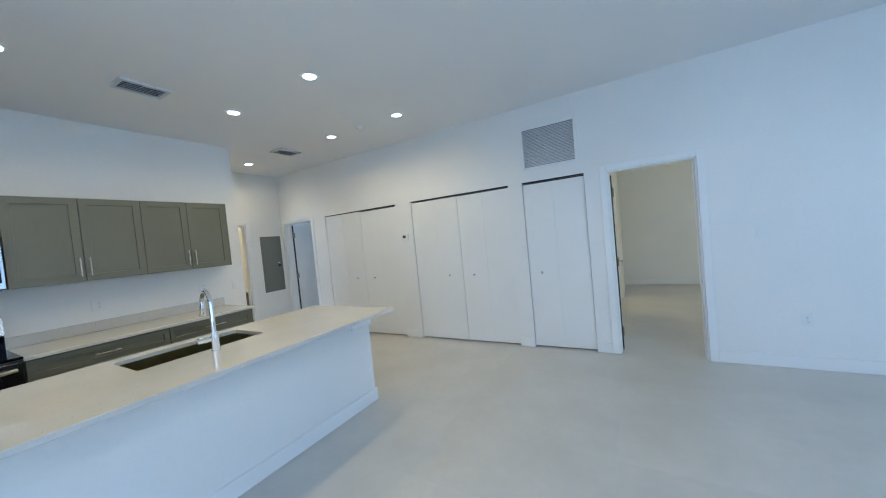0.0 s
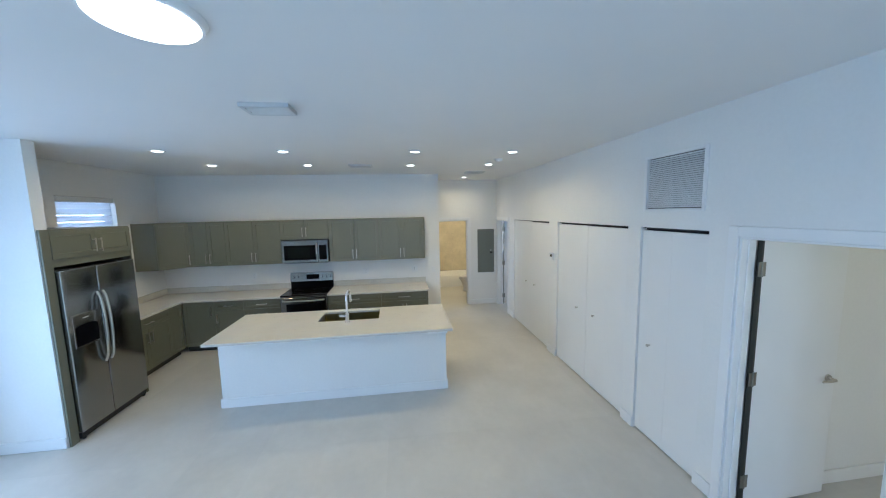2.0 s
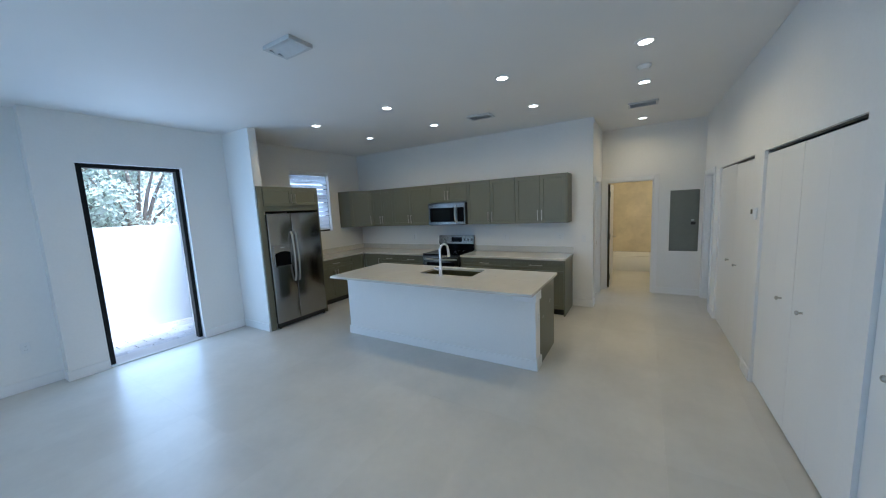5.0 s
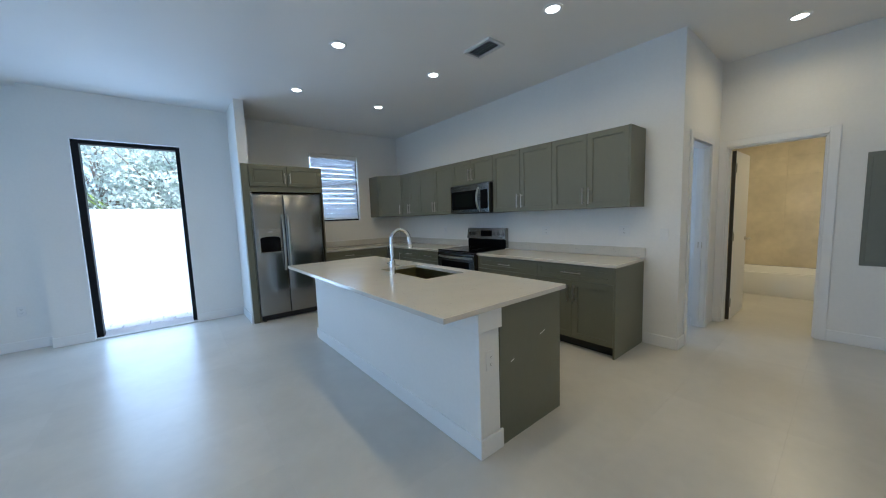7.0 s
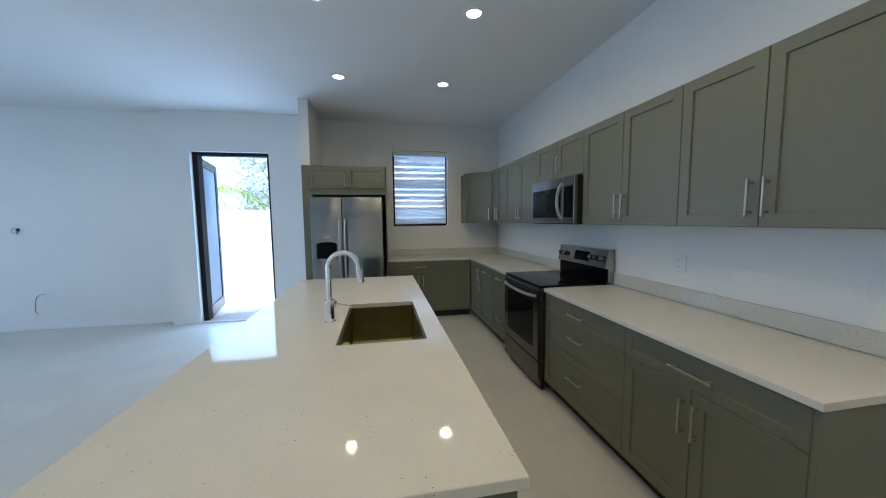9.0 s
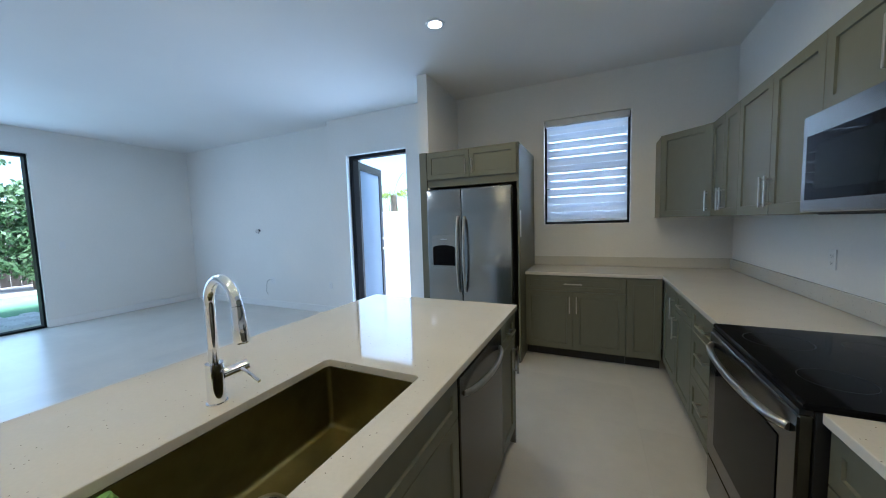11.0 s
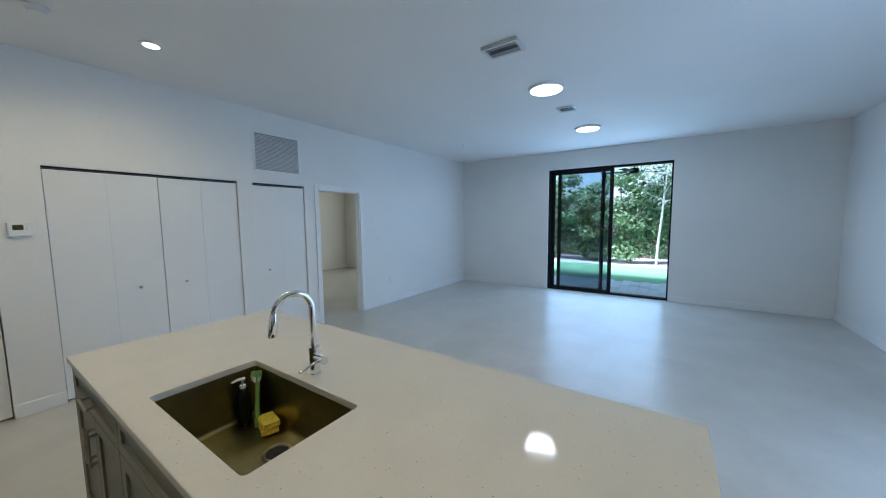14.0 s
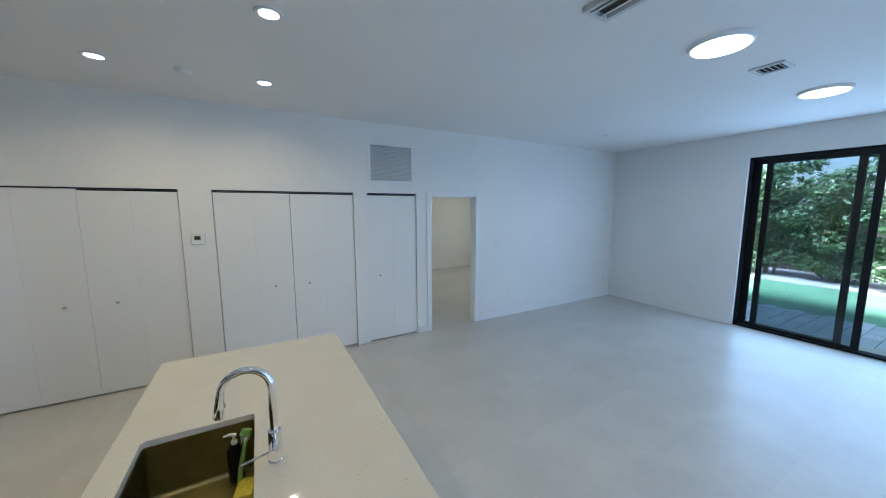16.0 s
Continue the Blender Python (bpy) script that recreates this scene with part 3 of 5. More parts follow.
def wall_cables():
    e = thing("wall_cable_stub", pose(4.02, YS, 1.38), "bare grey cable loops hanging from a small wall hole", "cable")
    # Raised dark disc paints the shade of the hole, which is not cut.
    bm = bmesh.new()
    cyl(bm, (0, 0, 0), (0, 0.004, 0), 0.022, n=20)
    part("hole", bm, M_DARK, e)
    for k in range(3):
        pts = [(0.005 * k - 0.005, 0.002 + 0.055 * math.sin(math.pi * s / 12) + 0.006 * k, 0.0 + (0.05 + 0.012 * k) * math.sin(2 * math.pi * s / 12 - 0.6 * k) * 0.5 - 0.002 * s) for s in range(13)]
        pts = [(p[0] - 0.05 * math.sin(math.pi * i / 12) * (k - 0.6), p[1], p[2]) for i, p in enumerate(pts)]
        bm = bmesh.new()
        tube(bm, pts, 0.0028, 8)
        part("wire", bm, M_BLACK if k != 1 else M_VENT, e)
    e = thing("loose_cable", pose(3.76, YS, 0.48), "thin dark cable hanging loose from the outlet plate", "cable")
    bm = bmesh.new()
    tube(bm, [(0.03, 0.008, 0.01), (0.06, 0.035, 0.015), (0.10, 0.045, -0.02), (0.125, 0.04, -0.10), (0.14, 0.03, -0.17), (0.15, 0.028, -0.21), (0.13, 0.03, -0.235)], 0.0035, 8)
    part("cord", bm, M_BLACK, e)
    bm = bmesh.new()
    cyl(bm, (0.13, 0.03, -0.235), (0.115, 0.03, -0.262), 0.006, n=10)
    part("connector", bm, M_NICKEL, e)


wall_cables()

# ---- sliding glass door ----


def slider():
    e = thing("sliding_glass_door", pose(XE, 0, 0), "black aluminium sliding glass door, partly slid open", "sliding door")
    y0, y1, z1 = 0.055, 2.318, 2.62
    f = 0.045
    part("outer_frame", boxes((0.05, 0.19, y0, y0 + 0.025, 0, z1), (0.05, 0.19, y1 - f, y1, 0, z1), (0.05, 0.19, y0 + 0.025, y1 - f, z1 - 0.04, z1), (0.05, 0.19, y0 + 0.025, y1 - f, 0, 0.03), bevel=0.003), M_FRAME, e)

    def sash(name, x, a, b, glass):
        s = 0.07
        p = part(name, boxes((x, x + 0.045, a, a + s, 0.03, z1 - 0.04), (x, x + 0.045, b - s, b, 0.03, z1 - 0.04), (x, x + 0.045, a + s, b - s, 0.03, 0.075), (x, x + 0.045, a + s, b - s, z1 - 0.105, z1 - 0.04), bevel=0.003), M_FRAME, e)
        g = part("pane", boxes((x + 0.019, x + 0.026, a + s, b - s, 0.075, z1 - 0.105)), glass, p, "clear glass pane")
        g.visible_shadow = False
        return p

    sash("fixed_sash", 0.135, 1.20, y1 - f, M_GLASS)
    p = sash("sliding_sash", 0.070, 1.035, 2.125, M_TINT)
    part("pull", boxes((0.055, 0.070, 1.055, 1.085, 0.95, 1.20), bevel=0.004), M_FRAME, p)


slider()

# ---- door to the courtyard ----


def cloth(name, colour, through_share):
    m = bpy.data.materials.new(name)
    m.use_nodes = True
    nt = m.node_tree
    b = nt.nodes["Principled BSDF"]
    b.inputs["Base Color"].default_value = (*colour, 1)
    b.inputs["Roughness"].default_value = 0.9
    t = nt.nodes.new("ShaderNodeBsdfTranslucent")
    t.inputs["Color"].default_value = (*colour, 1)
    mix = nt.nodes.new("ShaderNodeMixShader")
    mix.inputs[0].default_value = through_share
    nt.links.new(b.outputs[0], mix.inputs[1])
    nt.links.new(t.outputs[0], mix.inputs[2])
    nt.links.new(mix.outputs[0], nt.nodes["Material Output"].inputs[0])
    return m


M_FROST = cloth("frosted_glass", (0.52, 0.62, 0.72), 0.6)
M_FROST.node_tree.nodes["Principled BSDF"].inputs["Roughness"].default_value = 0.3


def courtyard_door():
    e = thing("courtyard_door_frame", pose(0, -1.995, 0), "black aluminium door frame in the courtyard opening", "door frame")
    part("jamb", boxes((0.80, 0.845, -0.07, 0.03, 0, 2.446), bevel=0.003), M_FRAME, e)
    part("jamb", boxes((1.755, 1.82, -0.10, 0.03, 0, 2.446), bevel=0.003), M_FRAME, e)
    part("head", boxes((0.845, 1.755, -0.07, 0.03, 2.40, 2.446), bevel=0.003), M_FRAME, e)
    part("threshold", boxes((0.80, 1.82, -0.23, 0.10, 0.0, 0.018), bevel=0.004), material("pale_threshold", (0.62, 0.62, 0.60), 0.5, cloud=0.05), e, "pale stone threshold")
    d = thing("courtyard_door", pose(1.765, -2.075, 0.02, 0, 0, -78), "black aluminium door with frosted glass, standing open outward", "door")
    w, h, s = 0.915, 2.37, 0.10
    part("leaf_frame", boxes((0, s, 0, 0.045, 0, h), (w - s, w, 0, 0.045, 0, h), (s, w - s, 0, 0.045, 0, 0.17), (s, w - s, 0, 0.045, h - 0.12, h), bevel=0.003), material("charcoal_aluminium", (0.020, 0.024, 0.030), 0.3), d)
    part("pane", boxes((s, w - s, 0.018, 0.028, 0.17, h - 0.12)), M_FROST, d, "frosted white glass")
    for z in (0.12, 0.75, 1.35, 1.95, 2.25):
        bm = bmesh.new()
        cyl(bm, (-0.012, 0.03, z - 0.055), (-0.012, 0.03, z + 0.055), 0.011, n=12)
        box(bm, -0.012, 0.0, 0.012, 0.034, z - 0.05, z + 0.05, bevel=0.001)
        part("hinge", bm, M_BLACK, d)
    for side, y in ((-1, 0.0), (1, 0.045)):
        lever(d, w - 0.05, y, 0.98, side, -1)
        bm = bmesh.new()
        cyl(bm, (w - 0.05, y, 1.16), (w - 0.05, y + side * 0.014, 1.16), 0.024)
        part("deadbolt", bm, M_NICKEL, d, "satin nickel deadbolt", smooth=40)


courtyard_door()

# ---- kitchen window with zebra shade ----


def kitchen_window():
    x0, x1, z0, z1 = -1.86, -0.97, 1.365, 2.565
    y = YS - 0.10
    e = thing("window_kitchen", pose(0, y, 0), "black framed kitchen window", "window", kind="structure")
    f = 0.03
    part("window_frame", boxes((x0, x0 + f, -0.05, 0.03, z0, z1), (x1 - f, x1, -0.05, 0.03, z0, z1), (x0 + f, x1 - f, -0.05, 0.03, z0, z0 + f), (x0 + f, x1 - f, -0.05, 0.03, z1 - f, z1), (x0 + f, x1 - f, -0.05, 0.0, 2.02, 2.05), bevel=0.003), M_FRAME, e)
    for a, b in ((z0 + f, 2.02), (2.05, z1 - f)):
        g = part("pane", boxes((x0 + f, x1 - f, -0.03, -0.024, a, b)), M_GLASS, e, "clear glass")
        g.visible_shadow = False
    s = thing("zebra_shade", pose(0, YS - 0.045, 0), "white zebra roller shade lowered over the window", "window shade")
    part("cassette", boxes((x0 + 0.012, x1 - 0.012, -0.03, 0.035, z1 - 0.075, z1 - 0.005), bevel=0.008), M_WHITE, s)
    n = 12
    top, bot = z1 - 0.075, z0 + 0.05
    step = (top - bot) / n
    for i in range(n):
        z = top - step * i
        gap = 0.008 if i in (1, 2, 3, 5, 6, 7, 8) else 0.001
        bm = boxes((x0 + 0.028, x1 - 0.028, -0.0012, 0.0012, z - step + gap, z - step * 0.42))
        part("opaque_band", bm, M_SHADE, s, "dense white fabric band")
        bm = boxes((x0 + 0.028, x1 - 0.028, -0.0008, 0.0008, z - step * 0.42, z))
        part("sheer_band", bm, M_SHEER, s, "sheer white fabric band")
    bm = bmesh.new()
    cyl(bm, (x0 + 0.026, 0, bot - 0.008), (x1 - 0.026, 0, bot - 0.008), 0.011, n=14)
    part("bottom_bar", bm, M_WHITE, s, smooth=50)


M_SHADE = cloth("dense_shade_cloth", (0.72, 0.74, 0.77), 0.45)
M_SHEER = cloth("sheer_shade_cloth", (0.66, 0.69, 0.74), 0.52)
kitchen_window()

# ---- kitchen cabinets ----
# local frame of a unit: front at y = 0 facing -y, depth to +y, width along +x


def pull(parent, x, z, length, upright):
    bm = bmesh.new()
    h = length / 2
    a, b = ((0, 0, -h), (0, 0, h)) if upright else ((-h, 0, 0), (h, 0, 0))
    y = -0.052
    box(bm, x + a[0] - 0.005, x + b[0] + 0.005, y - 0.005, y + 0.005, z + a[2] - 0.005, z + b[2] + 0.005, bevel=0.002)
    for s in (0.82, -0.82):
        px, pz = x + b[0] * s, z + b[2] * s
        box(bm, px - 0.005, px + 0.005, y + 0.005, -0.019, pz - 0.005, pz + 0.005)
    return part("handle", bm, M_NICKEL, parent, "brushed nickel bar pull")


def shaker(parent, name, x0, x1, z0, z1, pulls=(), rail=0.058):
    """A framed front with a recessed panel, 2 cm thick, and its pulls (x, z, length, upright)."""
    g = 0.0018
    x0, x1, z0, z1 = x0 + g, x1 - g, z0 + g, z1 - g
    rail = min(rail, (z1 - z0) * 0.3, (x1 - x0) * 0.3)
    bm = bmesh.new()
    y0, y1, yi, b = -0.021, -0.001, -0.012, 0.006
    def ring(ix, y):
        return [bm.verts.new(p) for p in ((x0 + ix, y, z0 + ix), (x1 - ix, y, z0 + ix), (x1 - ix, y, z1 - ix), (x0 + ix, y, z1 - ix))]
    rings = [ring(0, y1), ring(0, y0 + 0.002), ring(0.002, y0), ring(rail, y0), ring(rail + b * 0.4, yi)]
    for u, v in zip(rings, rings[1:]):
        for k in range(4):
            bm.faces.new((u[k], u[(k + 1) % 4], v[(k + 1) % 4], v[k]))
    bm.faces.new(rings[-1])
    bm.faces.new(rings[0][::-1])
    p = part(name, bm, M_GREY, parent)
    for x, z, length, upright in pulls:
        pull(p, x, z, length, upright)
    return p


def base_unit(m, w, fronts, label, depth=0.62, end_left=False, end_right=False, kick=True, name="base_cabinet", body_top=0.858):
    e = thing(name, m, label, "kitchen cabinet", "base cabinets")
    part("body", boxes((0.001, w - 0.001, 0.001, depth, 0.10, body_top), bevel=0.001), M_GREY, e)
    if body_top < 0.8:
        part("front_rail", boxes((0.001, w - 0.001, 0.001, 0.05, body_top + 0.001, 0.858)), M_GREY, e)
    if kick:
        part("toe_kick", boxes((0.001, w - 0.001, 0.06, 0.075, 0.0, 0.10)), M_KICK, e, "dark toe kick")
    for kind, x0, x1, z0, z1, pulls in fronts:
        shaker(e, kind, x0, x1, z0, z1, pulls)
    for flag, x0 in ((end_left, -0.018), (end_right, w)):
        if flag:
            part("end_panel", boxes((x0, x0 + 0.018, -0.021, depth, 0.0, 0.858), bevel=0.001), M_GREY, e)
    return e


def wall_unit(m, w, z0, z1, fronts, label, depth=0.32, end_right=False):
    e = thing("wall_cabinet", m, label, "kitchen cabinet", "wall cabinets")
    part("body", boxes((0.001, w - 0.001, 0.001, depth, z0, z1), bevel=0.001), M_GREY, e)
    for kind, x0, x1, a, b, pulls in fronts:
        shaker(e, kind, x0, x1, a, b, pulls)
    if end_right:
        part("end_panel", boxes((w, w + 0.016, -0.021, depth, z0, z1), bevel=0.001), M_GREY, e)
    return e


XB, XU = XW + 0.63, XW + 0.325  # carcass fronts along the west wall
TOP, DZ = 0.855, 0.155


def pair(w, z0, z1, kind="door", low=False):
    """Two doors with pulls beside the middle."""
    h = 0.16
    z = z0 + 0.13 if low else z1 - 0.13
    return [(kind, 0, w / 2, z0, z1, [(w / 2 - 0.032, z, h, True)]), (kind, w / 2, w, z0, z1, [(w / 2 + 0.032, z, h, True)])]


# west run, from the corner to the stove and on to the hall
base_unit(pose(XB, -1.46, 0, 0, 0, 90), 0.50, [("door", 0.02, 0.50, 0.105, TOP, [(0.455, 0.70, 0.16, True)])], "grey shaker corner base cabinet with one door")
base_unit(pose(XB, -0.96, 0, 0, 0, 90), 0.46, [("drawer", 0, 0.46, TOP - DZ, TOP, [(0.23, TOP - DZ / 2, 0.13, False)]), ("door", 0, 0.46, 0.105, TOP - DZ, [(0.04, TOP - DZ - 0.13, 0.16, True)])], "grey shaker base cabinet with a drawer over a door")
base_unit(pose(XB, -0.50, 0, 0, 0, 90), 0.60, [("drawer", 0, 0.60, TOP - DZ, TOP, [(0.30, TOP - DZ / 2, 0.16, False)]), ("drawer", 0, 0.60, 0.41, TOP - DZ, [(0.30, 0.61, 0.16, False)]), ("drawer", 0, 0.60, 0.105, 0.41, [(0.30, 0.315, 0.16, False)])], "grey shaker cabinet with three drawers beside the stove")
base_unit(pose(XB, 0.875, 0, 0, 0, 90), 0.91, [("drawer", 0, 0.91, TOP - DZ, TOP, [(0.455, TOP - DZ / 2, 0.16, False)]), ("drawer", 0, 0.91, 0.41, TOP - DZ, [(0.455, 0.61, 0.16, False)]), ("drawer", 0, 0.91, 0.105, 0.41, [(0.455, 0.315, 0.16, False)])], "wide grey shaker cabinet with three drawers")
base_unit(pose(XB, 1.785, 0, 0, 0, 90), 0.815, [("drawer", 0, 0.815, TOP - DZ, TOP, [(0.4075, TOP - DZ / 2, 0.20, False)])] + pair(0.815, 0.105, TOP - DZ), "grey shaker cabinet with one drawer over two doors, end panel showing", end_right=True)
# south run beside the fridge
base_unit(pose(-0.858, -1.465, 0, 0, 0, 180), 0.93, [("drawer", 0, 0.93, TOP - DZ, TOP, [(0.465, TOP - DZ / 2, 0.16, False)])] + pair(0.93, 0.105, TOP - DZ), "grey shaker cabinet with one drawer over two doors under the window", depth=0.585)
base_unit(pose(-1.788, -1.465, 0, 0, 0, 180), 0.285, [("filler_panel", 0, 0.285, 0.105, TOP, [])], "narrow grey shaker filler cabinet in the corner", depth=0.585)

U0, U1 = 1.408, 2.170
wall_unit(pose(XU, -1.41, 0, 0, 0, 90), 0.57, U0, U1, pair(0.57, U0, U1, low=True), "grey shaker wall cabinet with two narrow doors")
wall_unit(pose(XU, -0.840, 0, 0, 0, 90), 0.905, U0, U1, pair(0.905, U0, U1, low=True), "grey shaker wall cabinet with two doors")
wall_unit(pose(XU, 0.065, 0, 0, 0, 90), 0.82, 1.825, U1, pair(0.82, 1.825, U1, low=True), "short grey shaker wall cabinet above the microwave")
wall_unit(pose(XU, 0.885, 0, 0, 0, 90), 0.89, U0, U1, pair(0.89, U0, U1, low=True), "grey shaker wall cabinet with two doors")
wall_unit(pose(XU, 1.775, 0, 0, 0, 90), 0.815, U0, U1, pair(0.815, U0, U1, low=True), "grey shaker wall cabinet with two doors, end panel showing", end_right=True)


def corner_wall_unit():
    """Diagonal corner cabinet: five-sided body with an angled door."""
    e = thing("corner_wall_cabinet", pose(XW, YS, 0), "grey diagonal corner wall cabinet with one shaker door", "kitchen cabinet", "wall cabinets")
    bm = bmesh.new()
    s, d = 0.65, 0.325
    pts = [(0.002, 0.002), (s, 0.002), (s, d), (d, s), (0.002, s)]
    lo = [bm.verts.new((x, y, U0)) for x, y in pts]
    hi = [bm.verts.new((x, y, U1)) for x, y in pts]
    bm.faces.new(lo[::-1])
    bm.faces.new(hi)
    for k in range(5):
        bm.faces.new((lo[k], lo[(k + 1) % 5], hi[(k + 1) % 5], hi[k]))
    part("body", bm, M_GREY, e)
    w = math.hypot(s - d, s - d)
    p = shaker(e, "door", 0.006, w - 0.006, U0, U1, [(w - 0.04, U0 + 0.13, 0.16, True)])
    p.matrix_basis = pose(s, d, 0, 0, 0, 135)


corner_wall_unit()

# ---- worktops ----


def slab(bm, outer, z0, z1, hole=None, bevel=0.003):
    """A flat slab from a corner list, counter-clockwise, with an optional rectangular cut-out."""
    if hole is None:
        lo = [bm.verts.new((x, y, z0)) for x, y in outer]
        hi = [bm.verts.new((x, y, z1)) for x, y in outer]
        n = len(outer)
        bm.faces.new(lo[::-1])
        bm.faces.new(hi)
        for k in range(n):
            bm.faces.new((lo[k], lo[(k + 1) % n], hi[(k + 1) % n], hi[k]))
    else:
        r, n = 0.018, 5
        hx0, hx1, hy0, hy1 = hole
        corners = [(hx1 - r, hy1 - r, 0), (hx0 + r, hy1 - r, 90), (hx0 + r, hy0 + r, 180), (hx1 - r, hy0 + r, 270)]
        inner = [[(cx + r * math.cos(radians(a + 90 * i / n)), cy + r * math.sin(radians(a + 90 * i / n))) for i in range(n + 1)] for cx, cy, a in corners]
        outs = [outer[2], outer[3], outer[0], outer[1]]
        for z, flip in ((z0, True), (z1, False)):
            iv = [[bm.verts.new((*p, z)) for p in arc] for arc in inner]
            ov = [bm.verts.new((*p, z)) for p in outs]
            for k in range(4):
                for i in range(n):
                    f = (ov[k], iv[k][i + 1], iv[k][i])
                    bm.faces.new(f if not flip else f[::-1])
                k2 = (k + 1) % 4
                f = (ov[k], ov[k2], iv[k2][0], iv[k][-1])
                bm.faces.new(f if not flip else f[::-1])
            if flip:
                low = (iv, ov)
            else:
                high = (iv, ov)
        flat_l, flat_h = [v for a in low[0] for v in a], [v for a in high[0] for v in a]
        m = len(flat_l)
        for k in range(m):
            bm.faces.new((flat_l[k], flat_h[k], flat_h[(k + 1) % m], flat_l[(k + 1) % m]))
        for k in range(4):
            bm.faces.new((low[1][k], low[1][(k + 1) % 4], high[1][(k + 1) % 4], high[1][k]))
    bmesh.ops.recalc_face_normals(bm, faces=bm.faces[:])
    if bevel:
        edges = [e for e in bm.edges if len(e.link_faces) == 2 and e.calc_face_angle(0) > radians(60)]
        bmesh.ops.bevel(bm, geom=edges, offset=bevel, segments=2, profile=0.5, affect="EDGES")


XC = -2.07
bm = bmesh.new()
slab(bm, [(XW, YS), (-0.857, YS), (-0.857, -1.435), (XC, -1.435), (XC, 0.098), (XW, 0.098)], 0.860, 0.890)
wt = thing("corner_worktop", Matrix.Identity(4), "white speckled quartz corner worktop with a low backsplash", "worktop")
part("slab", bm, M_QUARTZ, wt)
part("backsplash", boxes((XW + 0.0005, XW + 0.02, YS + 0.02, 0.098, 0.891, 0.990), (XW + 0.0005, -0.857, YS + 0.0005, YS + 0.02, 0.891, 0.990), bevel=0.002), M_QUARTZ, wt)
bm = bmesh.new()
slab(bm, [(XW, 0.868), (XC, 0.868), (XC, 2.63), (XW, 2.63)], 0.860, 0.890)
wt = thing("wall_worktop", Matrix.Identity(4), "white speckled quartz worktop with a low backsplash", "worktop")
part("slab", bm, M_QUARTZ, wt)
part("backsplash", boxes((XW + 0.0005, XW + 0.02, 0.868, 2.63, 0.891, 0.990), bevel=0.002), M_QUARTZ, wt)

# ---- island ----
HOLE = (-0.972, -0.552, 1.066, 1.832)
bm = bmesh.new()
slab(bm, [(-1.077, -0.022), (0.008, -0.022), (0.008, 2.725), (-1.077, 2.725)], 0.860, 0.890, HOLE)
iwt = thing("island_worktop", Matrix.Identity(4), "white speckled quartz island worktop with a sink cut-out", "worktop")
part("slab", bm, M_QUARTZ, iwt)

iw = thing("island_half_wall", Matrix.Identity(4), "white painted half wall along the back of the island", "half wall")
part("wall", boxes((-0.435, -0.272, -0.003, 2.680, 0, 0.859), bevel=0.003), M_WALL, iw)
part("cap_block", boxes((-0.448, -0.255, 2.45, 2.695, 0.735, 0.859), bevel=0.004), M_TRIM, iw)
part("baseboard", boxes((-0.272, -0.257, -0.018, 2.695, 0, 0.115), (-0.448, -0.272, 2.680, 2.695, 0, 0.115), (-0.435, -0.272, -0.018, -0.003, 0, 0.115), bevel=0.003), M_TRIM, iw)
wall_plate(pose(-0.355, 2.680, 0.56, 0, 0, 180), "outlet", "white duplex outlet on the end of the island half wall")

XI = -1.045


def island_unit(y, w, fronts, label, body_top=0.858):
    return base_unit(pose(XI, y, 0, 0, 0, -90), w, fronts, label, depth=0.595, body_top=body_top)


island_unit(0.340, 0.310, [("drawer", 0, 0.310, TOP - DZ, TOP, [(0.155, TOP - DZ / 2, 0.10, False)]), ("door", 0, 0.310, 0.105, TOP - DZ, [(0.270, TOP - DZ - 0.13, 0.16, True)])], "narrow grey shaker island cabinet with a drawer and door")
island_unit(1.866, 0.910, [("false_drawer", 0, 0.910, TOP - DZ, TOP, [])] + pair(0.910, 0.105, TOP - DZ), "grey shaker sink cabinet with two doors in the island", 0.595)
island_unit(2.668, 0.80, [("drawer", 0, 0.80, TOP - DZ, TOP, [(0.40, TOP - DZ / 2, 0.16, False)])] + pair(0.80, 0.105, TOP - DZ), "grey shaker island cabinet with a drawer over two doors")
iep = thing("island_end_panel", Matrix.Identity(4), "flat grey end panel on the island with small scuffs", "cabinet panel")
part("panel", boxes((-1.066, -0.437, 2.6685, 2.684, 0.0, 0.859), bevel=0.001), M_GREY, iep)
tagged(solid("island_end_panel", boxes((-1.066, -0.437, 0.002, 0.024, 0.0, 0.859), bevel=0.001), M_GREY), "flat grey end panel on the island", "cabinet panel")
for x, z, a in ((-0.86, 0.60, 18), (-0.55, 0.50, 16)):
    bm = bmesh.new()
    bmesh.ops.create_cube(bm, size=1, matrix=Matrix.LocRotScale((x, 2.6845, z), Euler((0, radians(a), 0)), (0.055 if x < -0.7 else 0.03, 0.0012, 0.006)))
    part("scuff_mark", bm, M_PAPER, iep, "pale scuff mark")


